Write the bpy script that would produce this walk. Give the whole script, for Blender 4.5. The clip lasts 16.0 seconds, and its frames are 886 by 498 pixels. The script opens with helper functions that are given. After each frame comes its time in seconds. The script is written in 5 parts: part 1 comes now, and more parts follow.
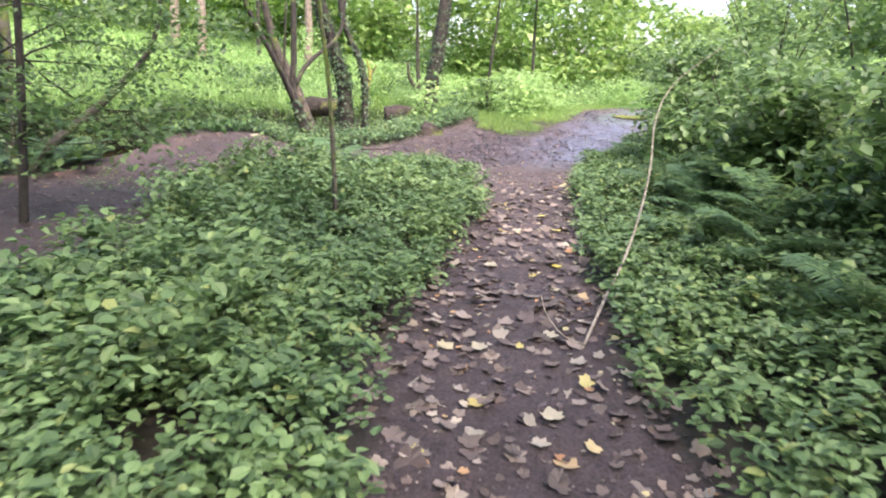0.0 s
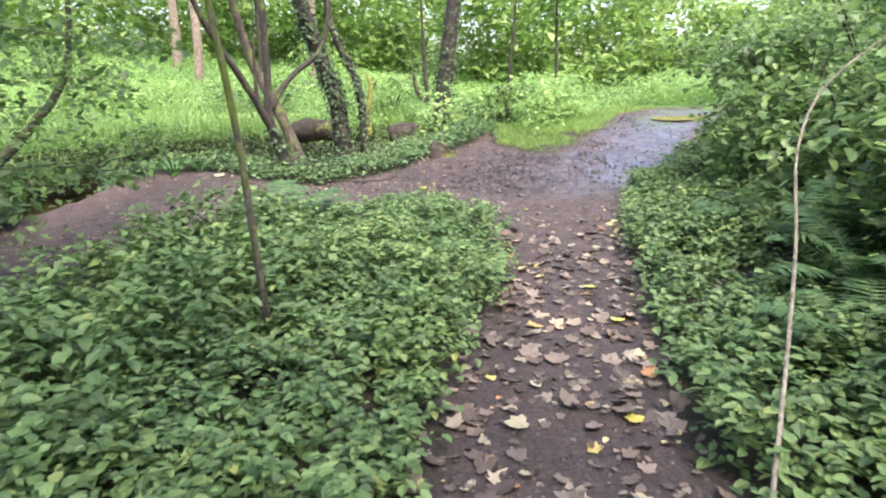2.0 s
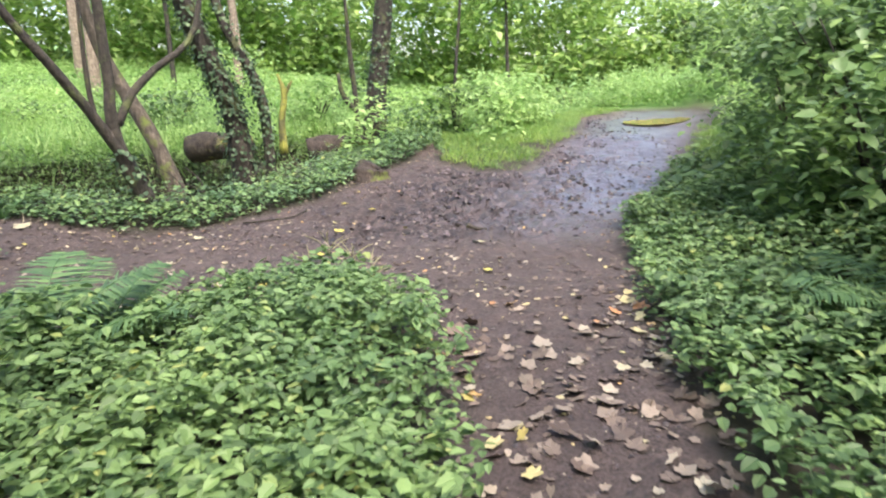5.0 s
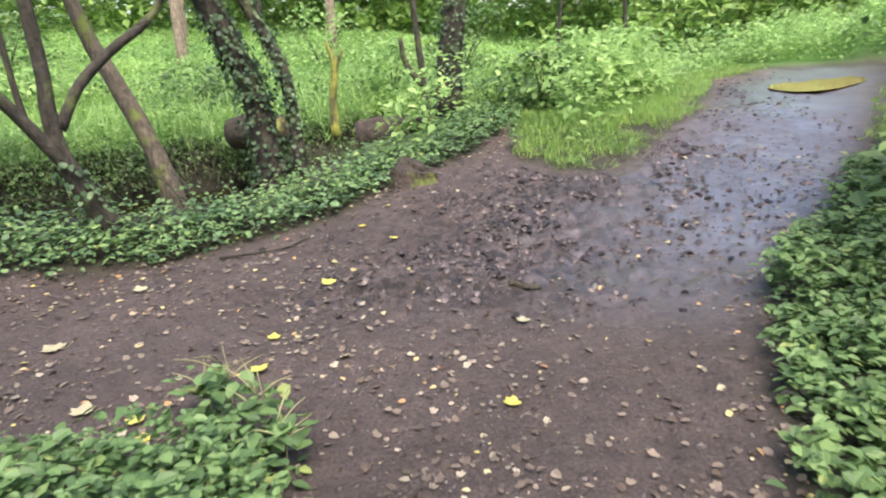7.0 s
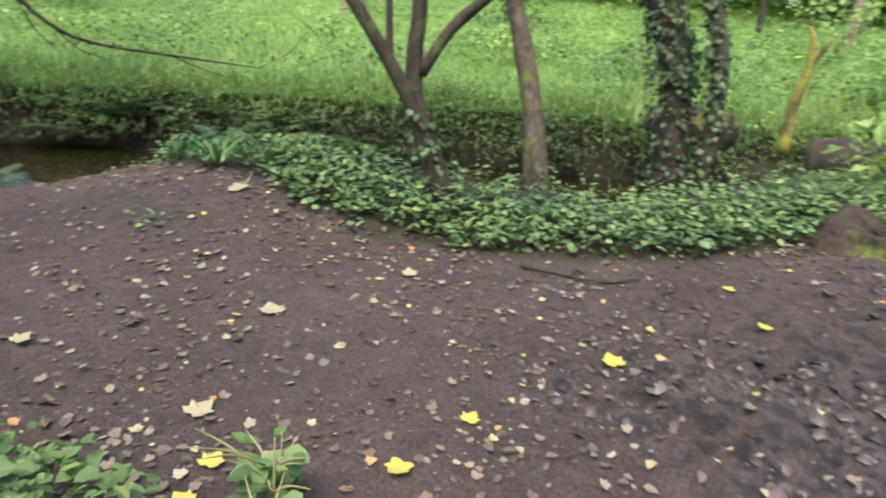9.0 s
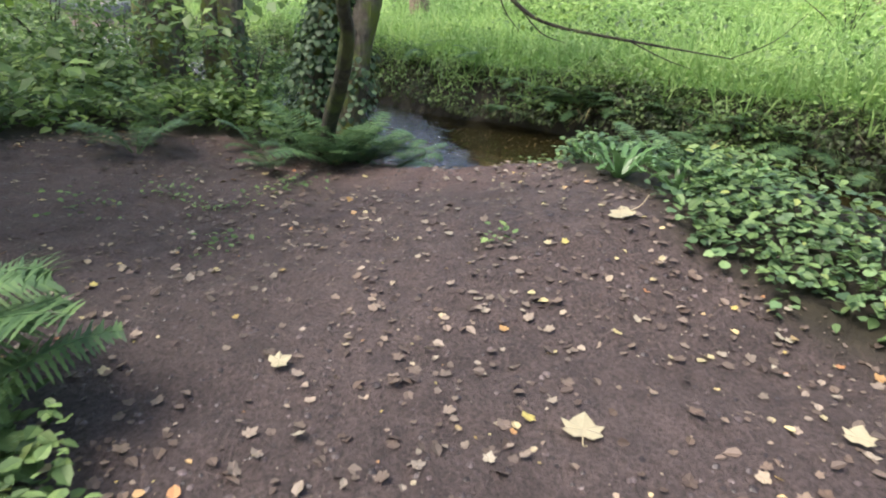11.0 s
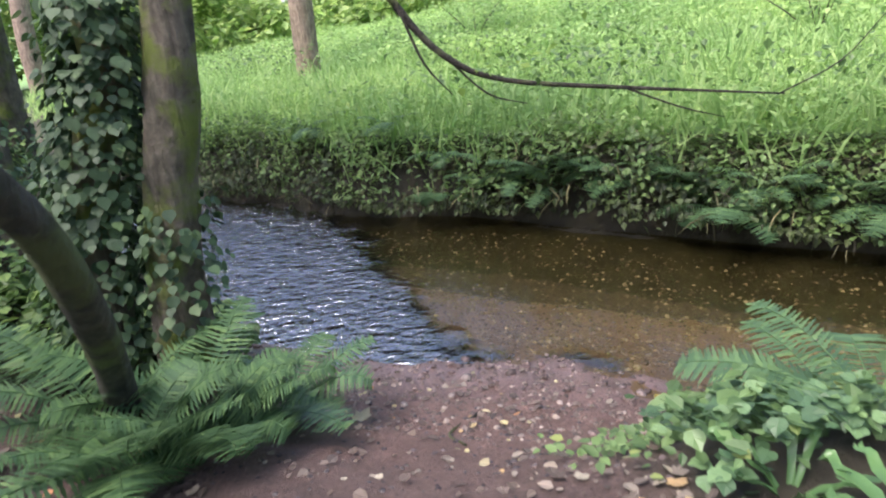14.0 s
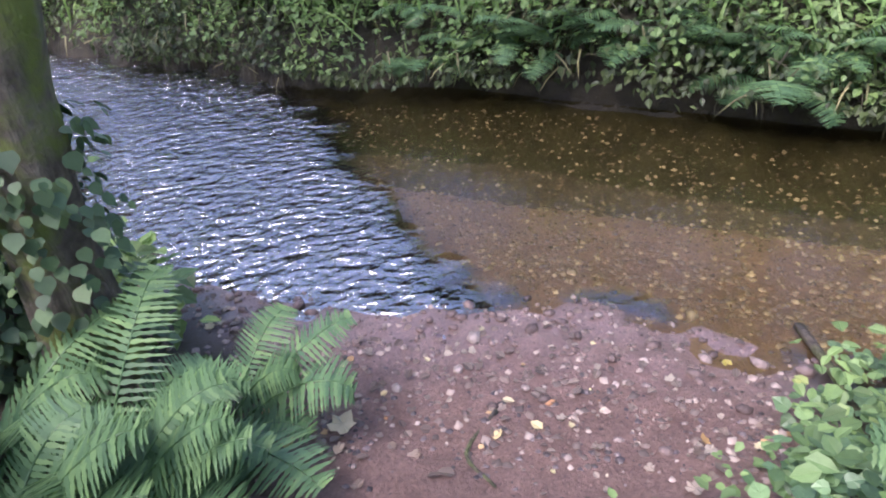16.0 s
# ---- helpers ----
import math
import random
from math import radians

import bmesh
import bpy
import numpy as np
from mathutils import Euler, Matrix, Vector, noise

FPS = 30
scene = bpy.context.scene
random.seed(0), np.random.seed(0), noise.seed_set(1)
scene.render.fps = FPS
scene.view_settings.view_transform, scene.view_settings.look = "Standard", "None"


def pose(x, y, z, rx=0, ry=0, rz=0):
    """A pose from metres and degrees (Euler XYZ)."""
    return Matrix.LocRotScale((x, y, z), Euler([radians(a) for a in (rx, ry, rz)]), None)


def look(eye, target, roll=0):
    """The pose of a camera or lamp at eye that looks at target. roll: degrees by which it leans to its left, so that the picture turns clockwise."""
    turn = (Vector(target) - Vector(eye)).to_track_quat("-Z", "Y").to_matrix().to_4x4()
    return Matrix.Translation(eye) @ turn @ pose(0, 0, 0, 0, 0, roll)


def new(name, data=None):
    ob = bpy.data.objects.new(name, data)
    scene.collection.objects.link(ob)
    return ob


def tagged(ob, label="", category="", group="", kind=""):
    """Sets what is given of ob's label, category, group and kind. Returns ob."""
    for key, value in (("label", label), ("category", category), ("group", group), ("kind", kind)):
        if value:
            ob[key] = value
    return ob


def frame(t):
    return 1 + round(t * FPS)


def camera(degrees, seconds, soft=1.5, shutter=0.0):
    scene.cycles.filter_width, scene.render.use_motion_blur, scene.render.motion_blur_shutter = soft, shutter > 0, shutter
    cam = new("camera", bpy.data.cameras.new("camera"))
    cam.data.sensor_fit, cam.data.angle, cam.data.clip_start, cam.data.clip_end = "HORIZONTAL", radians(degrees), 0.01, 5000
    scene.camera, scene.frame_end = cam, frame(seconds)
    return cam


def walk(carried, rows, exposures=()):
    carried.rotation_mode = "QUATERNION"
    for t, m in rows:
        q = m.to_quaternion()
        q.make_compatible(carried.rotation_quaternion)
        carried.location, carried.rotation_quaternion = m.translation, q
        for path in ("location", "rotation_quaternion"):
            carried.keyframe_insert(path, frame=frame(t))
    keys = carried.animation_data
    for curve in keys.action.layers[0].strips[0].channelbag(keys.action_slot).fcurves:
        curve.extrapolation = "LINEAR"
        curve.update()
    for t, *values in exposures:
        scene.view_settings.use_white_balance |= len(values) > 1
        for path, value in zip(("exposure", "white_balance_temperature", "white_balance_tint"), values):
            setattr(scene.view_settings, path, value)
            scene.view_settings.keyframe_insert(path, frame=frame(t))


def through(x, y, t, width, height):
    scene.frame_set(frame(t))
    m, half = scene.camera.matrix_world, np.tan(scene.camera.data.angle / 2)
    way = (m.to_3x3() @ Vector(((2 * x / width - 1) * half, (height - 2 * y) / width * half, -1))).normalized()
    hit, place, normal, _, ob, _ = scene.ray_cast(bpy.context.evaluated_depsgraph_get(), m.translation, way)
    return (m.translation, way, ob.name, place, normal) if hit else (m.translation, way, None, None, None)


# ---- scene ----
cam = camera(69.99, 16.0, soft=2.0, shutter=0.25)
# seconds, eye, pitch, yaw, roll
PATH = [
    (0, (-0.000, 0.001, 1.517), -15.47, 0.23, 3.33),
    (0.5, (0.089, 0.631, 1.528), -15.61, 1.43, 3.20),
    (1, (0.128, 1.245, 1.562), -15.57, 1.50, 2.34),
    (1.5, (0.162, 1.776, 1.572), -15.43, 1.57, 0.61),
    (2, (0.179, 2.347, 1.570), -14.89, 3.06, -0.38),
    (2.5, (0.117, 2.791, 1.510), -15.32, 2.96, -0.14),
    (3, (0.135, 3.237, 1.473), -16.18, 2.10, -0.26),
    (3.5, (0.099, 3.644, 1.443), -16.72, -0.72, 0.24),
    (4, (0.229, 4.197, 1.418), -17.04, -2.01, -1.09),
    (4.5, (0.311, 4.711, 1.476), -16.38, -1.89, -2.11),
    (5, (0.319, 5.185, 1.486), -14.53, -1.39, -1.25),
    (5.2, (0.347, 5.346, 1.478), -13.63, 1.05, -0.88),
    (7.3, (1.011, 7.859, 1.657), -18.43, 13.39, -3.90),
    (7.5, (1.008, 8.046, 1.639), -18.26, 17.28, -3.71),
    (8, (1.030, 8.521, 1.575), -17.49, 29.37, -1.25),
    (8.5, (0.956, 8.925, 1.528), -17.98, 35.74, 2.56),
    (9, (0.886, 9.279, 1.470), -19.16, 49.51, 3.76),
    (9.5, (0.684, 9.507, 1.369), -19.88, 67.56, 4.92),
    (10, (0.373, 9.793, 1.369), -22.51, 84.55, 5.82),
    (10.2, (0.268, 9.925, 1.322), -21.76, 88.73, 5.58),
    (12.3, (-1.562, 10.181, 1.347), -21.90, 90.92, 0.87),
    (12.5, (-1.809, 10.165, 1.339), -21.77, 90.74, 0.47),
    (13, (-2.324, 10.121, 1.380), -20.94, 88.53, -0.68),
    (13.5, (-2.817, 10.128, 1.370), -19.00, 85.55, -2.76),
    (14, (-3.313, 10.118, 1.419), -18.89, 84.80, -4.77),
    (14.5, (-3.695, 10.132, 1.470), -19.95, 83.31, -6.80),
    (15, (-4.088, 10.147, 1.444), -26.71, 83.55, -8.62),
    (15.5, (-4.264, 10.140, 1.421), -31.61, 84.21, -7.70),
    (16, (-4.392, 10.117, 1.388), -32.99, 82.80, -5.58),
]


def carried_pose(x, y, z, pitch, yaw, roll):
    ahead = Vector((-math.sin(radians(yaw)) * math.cos(radians(pitch)), math.cos(radians(yaw)) * math.cos(radians(pitch)), math.sin(radians(pitch))))
    return look((x, y, z), Vector((x, y, z)) + ahead, roll)


walk(cam, [(t, carried_pose(*eye, pitch, yaw, roll)) for t, eye, pitch, yaw, roll in PATH],
     [(0.0, 2.1, 6600, 27), (1.5, 2.03, 6600, 22), (3.0, 1.97, 6600, 18), (5.0, 1.85, 6700, 17), (7.5, 1.6, 6700, 14), (8.5, 1.48, 6800, 13), (9.0, 1.38, 6800, 13), (9.5, 1.52, 6900, 13), (10.0, 1.36, 7000, 12), (12.5, 1.9, 6200, 27), (13.0, 1.88, 6200, 25), (13.5, 1.92, 6150, 25), (14.0, 1.68, 6400, 23), (14.5, 1.8, 6400, 25), (16.0, 2.0, 6000, 33)])

# ---- light: a bright overcast sky over a clearing in the wood ----
world = bpy.data.worlds.new("overcast_sky")
scene.world = world
world.use_nodes = True
wn = world.node_tree.nodes
sky = wn.new("ShaderNodeTexSky")
sky.sky_type = "NISHITA"
sky.sun_disc = False
sky.sun_elevation, sky.sun_rotation = radians(62), radians(150)
sky.air_density, sky.dust_density, sky.ozone_density = 1.0, 3.0, 1.0
wn["Background"].inputs["Strength"].default_value = 0.15
world.node_tree.links.new(sky.outputs[0], wn["Background"].inputs["Color"])
sun_data = bpy.data.lights.new("sun", "SUN")
sun_data.energy, sun_data.angle, sun_data.color = 2.0, radians(40), (1.0, 0.96, 0.88)
sun = new("sun", sun_data)
sun.matrix_world = look((6.5, -11.3, 24.5), (0, 0, 0))

# ---- small tools ----
rng = np.random.default_rng(7)


def smooth(a, b, v):
    u = np.clip((np.asarray(v, float) - a) / (b - a), 0, 1)
    return u * u * (3 - 2 * u)


def vnoise(x, y, seed=0):
    """Value noise in 0..1, for arrays."""
    x, y = np.asarray(x, float), np.asarray(y, float)
    ix, iy = np.floor(x), np.floor(y)
    fx, fy = x - ix, y - iy
    fx, fy = fx * fx * (3 - 2 * fx), fy * fy * (3 - 2 * fy)

    def h(a, b):
        s = np.sin(a * 127.1 + b * 311.7 + seed * 74.7) * 43758.5453
        return s - np.floor(s)

    return (h(ix, iy) * (1 - fx) + h(ix + 1, iy) * fx) * (1 - fy) + (h(ix, iy + 1) * (1 - fx) + h(ix + 1, iy + 1) * fx) * fy


def poly_sdf(px, py, poly):
    """Signed distance to a closed outline, negative inside."""
    px, py = np.asarray(px, float), np.asarray(py, float)
    best, inside = np.full(px.shape, 1e9), np.zeros(px.shape, bool)
    for (ax, ay), (bx, by) in zip(poly, poly[1:] + poly[:1]):
        ex, ey = bx - ax, by - ay
        u = np.clip(((px - ax) * ex + (py - ay) * ey) / (ex * ex + ey * ey + 1e-12), 0, 1)
        best = np.minimum(best, np.hypot(px - ax - u * ex, py - ay - u * ey))
        if ay != by:
            inside ^= ((ay > py) != (by > py)) & (px < (bx - ax) * (py - ay) / (by - ay) + ax)
    return np.where(inside, -best, best)


def line_side(px, py, line):
    """Distance to an open line and the side of it (plus: to its left)."""
    px, py = np.asarray(px, float), np.asarray(py, float)
    best, side = np.full(px.shape, 1e9), np.zeros(px.shape)
    for (ax, ay), (bx, by) in zip(line, line[1:]):
        ex, ey = bx - ax, by - ay
        u = np.clip(((px - ax) * ex + (py - ay) * ey) / (ex * ex + ey * ey), 0, 1)
        dx, dy = px - ax - u * ex, py - ay - u * ey
        d = np.hypot(dx, dy)
        near = d < best
        best = np.where(near, d, best)
        side = np.where(near, np.sign(ex * (py - ay) - ey * (px - ax)), side)
    return best, side


def link_mesh(name, co, tris, material, parent=None, flat=False):
    """One mesh object from arrays of corners and triangles (or quads)."""
    co, tris = np.asarray(co, np.float32), np.asarray(tris, np.int32)
    me = bpy.data.meshes.new(name)
    me.vertices.add(len(co))
    me.vertices.foreach_set("co", co.ravel())
    me.loops.add(tris.size)
    me.loops.foreach_set("vertex_index", tris.ravel())
    me.polygons.add(len(tris))
    me.polygons.foreach_set("loop_start", np.arange(0, tris.size, tris.shape[1], dtype=np.int32))
    me.update(calc_edges=True)
    me.polygons.foreach_set("use_smooth", np.full(len(tris), not flat))
    me.materials.append(material)
    ob = new(name, me)
    ob.parent = parent
    return ob


def part(name, geo, material, parent, label=""):
    return tagged(link_mesh(name, *geo, material, parent), label)


def empty(name, m, label, category, group=""):
    ob = new(name)
    ob.matrix_world = m
    return tagged(ob, label, category, group)


def many(template, p, size, yaw, tilt, roll):
    """Copies of a small template, turned and sized one by one, as one set of arrays."""
    v, f = np.asarray(template[0], float), np.asarray(template[1])
    n, p = len(p), np.asarray(p, float)
    cy, sy, ct, st, cr, sr = np.cos(yaw), np.sin(yaw), np.cos(tilt), np.sin(tilt), np.cos(roll), np.sin(roll)
    x = v[None, :, 0] * cr[:, None] + v[None, :, 2] * sr[:, None]
    z = -v[None, :, 0] * sr[:, None] + v[None, :, 2] * cr[:, None]
    y = np.broadcast_to(v[None, :, 1], x.shape)
    y, z = y * ct[:, None] - z * st[:, None], y * st[:, None] + z * ct[:, None]
    x, y = x * cy[:, None] - y * sy[:, None], x * sy[:, None] + y * cy[:, None]
    co = np.stack([x, y, z], -1) * np.asarray(size)[:, None, None] + p[:, None, :]
    faces = f[None] + (np.arange(n) * len(v))[:, None, None]
    return co.reshape(-1, 3), faces.reshape(-1, f.shape[1])


def joined(*geos):
    co, tr, k = [], [], 0
    for c, t in geos:
        co.append(np.asarray(c, float)), tr.append(np.asarray(t) + k)
        k += len(c)
    return np.concatenate(co), np.concatenate(tr)


def tube(pts, radii, seg=10, wobble=0.06, seed=0, ridges=0.0):
    """A tapered, uneven tube along a smoothed line, closed at both ends."""
    pts, radii = np.asarray(pts, float), np.asarray(radii, float)
    n = max(4, 4 * (len(pts) - 1))
    u = np.linspace(0, len(pts) - 1, n + 1)
    i = np.minimum(u.astype(int), len(pts) - 2)
    f = (u - i)[:, None]
    pad = np.concatenate([[2 * pts[0] - pts[1]], pts, [2 * pts[-1] - pts[-2]]])
    a, b, c, d = pad[i], pad[i + 1], pad[i + 2], pad[i + 3]
    line = 0.5 * (2 * b + (c - a) * f + (2 * a - 5 * b + 4 * c - d) * f ** 2 + (3 * b - a - 3 * c + d) * f ** 3)
    rad = radii[i] * (1 - f[:, 0]) + radii[i + 1] * f[:, 0]
    along = np.gradient(line, axis=0)
    along /= np.linalg.norm(along, axis=1)[:, None] + 1e-9
    side = np.cross(along, (0.31, 0.95, 0.05))
    side /= np.linalg.norm(side, axis=1)[:, None] + 1e-9
    up = np.cross(side, along)
    ang = np.linspace(0, 2 * np.pi, seg, endpoint=False)
    r = rad[:, None] * (1 + wobble * 2 * (vnoise(ang[None] * 1.6 + seed * 9, np.arange(n + 1)[:, None] * 0.55, seed) - 0.5) + ridges * np.sin(ang[None] * 5 + seed + 0.4 * np.sin(np.arange(n + 1)[:, None] * 0.3)))
    co = line[:, None] + r[..., None] * (np.cos(ang)[None, :, None] * side[:, None] + np.sin(ang)[None, :, None] * up[:, None])
    co = np.concatenate([co.reshape(-1, 3), line[:1], line[-1:]])
    faces = []
    for k in range(n):
        for s in range(seg):
            a, b = k * seg + s, k * seg + (s + 1) % seg
            faces += [(a, b, b + seg), (a, b + seg, a + seg)]
    top = len(co) - 1
    for s in range(seg):
        faces += [(top - 1, (s + 1) % seg, s), (top, n * seg + s, n * seg + (s + 1) % seg)]
    return co, np.array(faces)


# ---- materials ----
def material(name):
    m = bpy.data.materials.new(name)
    m.use_nodes = True
    nt = m.node_tree
    return m, nt, nt.nodes["Principled BSDF"], nt.nodes["Material Output"]


def node(nt, kind, **values):
    n = nt.nodes.new(kind)
    for key, value in values.items():
        n.inputs[key].default_value = value
    return n


def noise_tex(nt, scale, detail=4.0, rough=0.6):
    n = node(nt, "ShaderNodeTexNoise", Scale=scale, Detail=detail, Roughness=rough)
    c = nt.nodes.new("ShaderNodeTexCoord")
    nt.links.new(c.outputs["Object"], n.inputs["Vector"])
    return n


def ramp(nt, source, stops):
    r = nt.nodes.new("ShaderNodeValToRGB")
    e = r.color_ramp.elements
    while len(e) < len(stops):
        e.new(0.5)
    for k, (at, c) in zip(e, stops):
        k.position, k.color = at, (*c, 1)
    nt.links.new(source, r.inputs[0])
    return r


def mixed(nt, fac, a, b, mode="MIX"):
    m = nt.nodes.new("ShaderNodeMix")
    m.data_type, m.blend_type = "RGBA", mode
    for s, k in ((fac, 0), (a, 6), (b, 7)):
        if hasattr(s, "node"):
            nt.links.new(s, m.inputs[k])
        else:
            m.inputs[k].default_value = s
    return m.outputs[2]


def relief(nt, bsdf, height, strength, distance=0.02):
    b = node(nt, "ShaderNodeBump", Strength=strength, Distance=distance)
    nt.links.new(height, b.inputs["Height"])
    nt.links.new(b.outputs[0], bsdf.inputs["Normal"])


def leaf_material(name, stops, through=0.35, rough=0.45, patch=0.9):
    """Leaves: each its own tone, patches of paler and deeper growth, fine mottling, letting some light through."""
    m, nt, p, out = material(name)
    g = nt.nodes.new("ShaderNodeNewGeometry")
    tone = ramp(nt, g.outputs["Random Per Island"], stops)
    n = noise_tex(nt, 3.0, 3)
    col = mixed(nt, 0.45, tone.outputs[0], ramp(nt, n.outputs[0], [(0.3, (0.55, 0.6, 0.55)), (0.7, (1.0, 1.0, 0.92))]).outputs[0], "MULTIPLY")
    wide = noise_tex(nt, patch, 4, 0.65)
    col = mixed(nt, 0.6, col, ramp(nt, wide.outputs[0], [(0.36, (0.55, 0.66, 0.6)), (0.5, (0.95, 0.98, 0.9)), (0.66, (1.25, 1.18, 0.95))]).outputs[0], "MULTIPLY")
    fine = noise_tex(nt, 90.0, 2)
    col = mixed(nt, 0.3, col, ramp(nt, fine.outputs[0], [(0.3, (0.6, 0.65, 0.6)), (0.7, (1, 1, 1))]).outputs[0], "MULTIPLY")
    nt.links.new(col, p.inputs["Base Color"])
    p.inputs["Roughness"].default_value = rough
    t = nt.nodes.new("ShaderNodeBsdfTranslucent")
    nt.links.new(col, t.inputs["Color"])
    mix = node(nt, "ShaderNodeMixShader", Fac=through)
    nt.links.new(p.outputs[0], mix.inputs[1])
    nt.links.new(t.outputs[0], mix.inputs[2])
    nt.links.new(mix.outputs[0], out.inputs[0])
    return m


GREEN_VERGE = leaf_material("verge_leaf", [(0.0, (0.085, 0.15, 0.06)), (0.5, (0.165, 0.275, 0.105)), (0.96, (0.25, 0.385, 0.15)), (1.0, (0.36, 0.40, 0.13))], 0.35, 0.55)
GREEN_BUSH = leaf_material("bush_leaf", [(0.0, (0.095, 0.165, 0.062)), (0.6, (0.19, 0.31, 0.115)), (1.0, (0.34, 0.5, 0.17))], 0.45)
GREEN_TRUNK_IVY = leaf_material("trunk_ivy_leaf", [(0.0, (0.035, 0.075, 0.035)), (0.7, (0.085, 0.15, 0.07)), (1.0, (0.15, 0.23, 0.10))], 0.2, 0.6)
GREEN_IVY = leaf_material("ivy_leaf", [(0.0, (0.065, 0.12, 0.06)), (0.6, (0.13, 0.235, 0.11)), (1.0, (0.25, 0.38, 0.17))], 0.2, 0.45)
# Leaf greens raised so that the clearing's open light is in the colour.
GREEN_SUNLIT = leaf_material("sunlit_leaf", [(0.0, (0.25, 0.42, 0.135)), (0.5, (0.36, 0.55, 0.195)), (1.0, (0.5, 0.67, 0.28))], 0.5, 0.65, 0.35)
# Far bank leaves: undercut shade in the first colour, light on top in the second.
BANK_SHADED = leaf_material("shaded_bank_leaf", [(0.0, (0.044, 0.06, 0.026)), (0.6, (0.076, 0.108, 0.04)), (1.0, (0.115, 0.158, 0.058))], 0.3, 0.55, 1.6)
BANK_LIT = leaf_material("lit_bank_leaf", [(0.0, (0.12, 0.20, 0.065)), (0.6, (0.175, 0.28, 0.094)), (1.0, (0.24, 0.365, 0.125))], 0.4, 0.55, 1.6)
GREEN_FERN = leaf_material("fern_leaf", [(0.0, (0.06, 0.13, 0.065)), (0.6, (0.11, 0.21, 0.095)), (1.0, (0.175, 0.295, 0.12))], 0.35)
GREEN_STRAP = leaf_material("strap_leaf", [(0.0, (0.065, 0.15, 0.06)), (1.0, (0.14, 0.27, 0.10))], 0.25, 0.28)
GREEN_CROWN = leaf_material("crown_leaf", [(0.0, (0.09, 0.19, 0.045)), (0.6, (0.19, 0.35, 0.08)), (1.0, (0.38, 0.54, 0.12))], 0.45)
# Crown greens made paler: distance haze is part of this colour.
HAZY_WOODS_LEAF = leaf_material("hazy_woods_leaf", [(0.0, (0.16, 0.28, 0.07)), (0.6, (0.30, 0.46, 0.13)), (1.0, (0.5, 0.64, 0.22))], 0.5)
GREEN_GRASS = leaf_material("grass_blade", [(0.0, (0.14, 0.28, 0.07)), (0.6, (0.25, 0.42, 0.10)), (1.0, (0.4, 0.5, 0.14))], 0.35)
LITTER = leaf_material("fallen_leaf", [(0.0, (0.07, 0.047, 0.04)), (0.6, (0.17, 0.125, 0.108)), (0.88, (0.36, 0.29, 0.245)), (0.95, (0.55, 0.47, 0.25)), (1.0, (0.45, 0.20, 0.10))], 0.1, 0.6)
STREWN = leaf_material("strewn_leaf", [(0.0, (0.10, 0.068, 0.056)), (0.4, (0.17, 0.125, 0.105)), (0.78, (0.29, 0.23, 0.195)), (0.95, (0.45, 0.385, 0.31)), (0.97, (0.5, 0.43, 0.14)), (1.0, (0.42, 0.19, 0.10))], 0.1, 0.6)
YELLOW_LEAF = leaf_material("yellow_leaf", [(0.0, (0.62, 0.50, 0.16)), (1.0, (0.72, 0.62, 0.12))], 0.2, 0.5)
PALE_LEAF = leaf_material("pale_leaf", [(0.0, (0.42, 0.35, 0.25)), (1.0, (0.54, 0.47, 0.33))], 0.15, 0.55)
DRY_STALK = leaf_material("dry_stalk", [(0.0, (0.30, 0.27, 0.14)), (1.0, (0.42, 0.38, 0.22))], 0.1, 0.7)


def bark_material(name, dark, light, moss=0.0, moss_colour=(0.13, 0.17, 0.03)):
    m, nt, p, out = material(name)
    n = noise_tex(nt, 9.0, 8, 0.7)
    w = node(nt, "ShaderNodeTexNoise", Scale=26.0, Detail=6.0)
    c = nt.nodes.new("ShaderNodeTexCoord")
    mp = nt.nodes.new("ShaderNodeMapping")
    mp.inputs["Scale"].default_value = (1, 1, 0.18)
    nt.links.new(c.outputs["Object"], mp.inputs[0])
    nt.links.new(mp.outputs[0], w.inputs["Vector"])
    col = mixed(nt, 0.6, ramp(nt, n.outputs[0], [(0.3, dark), (0.7, light)]).outputs[0], ramp(nt, w.outputs[0], [(0.35, (0.25, 0.25, 0.25)), (0.65, (1, 1, 1))]).outputs[0], "MULTIPLY")
    if moss:
        patch = noise_tex(nt, 3.5, 5)
        k = ramp(nt, patch.outputs[0], [(0.62 - moss * 0.3, (0, 0, 0)), (0.72 - moss * 0.25, (1, 1, 1))])
        col = mixed(nt, k.outputs[0], col, (*moss_colour, 1))
    nt.links.new(col, p.inputs["Base Color"])
    p.inputs["Roughness"].default_value = 0.85
    relief(nt, p, mixed(nt, 0.5, w.outputs[0], n.outputs[0]), 1.0, 0.08)
    return m


BARK = bark_material("bark", (0.022, 0.019, 0.014), (0.092, 0.077, 0.056), 0.25, (0.10, 0.12, 0.04))
BARK_MOSS = bark_material("mossy_bark", (0.06, 0.052, 0.038), (0.24, 0.21, 0.155), 0.5)
BARK_GREY = bark_material("grey_bark", (0.055, 0.043, 0.03), (0.2, 0.16, 0.115), 0.35)
BARK_YELLOW = bark_material("yellow_moss_bark", (0.10, 0.095, 0.04), (0.22, 0.21, 0.07), 0.6, (0.32, 0.32, 0.06))
BARK_DARK = bark_material("dark_mossy_bark", (0.03, 0.029, 0.021), (0.12, 0.11, 0.08), 0.45, (0.10, 0.12, 0.045))
BARK_TAN = bark_material("tan_bark", (0.22, 0.16, 0.11), (0.46, 0.36, 0.27))
CANE = bark_material("bramble_cane", (0.30, 0.26, 0.19), (0.55, 0.50, 0.39))
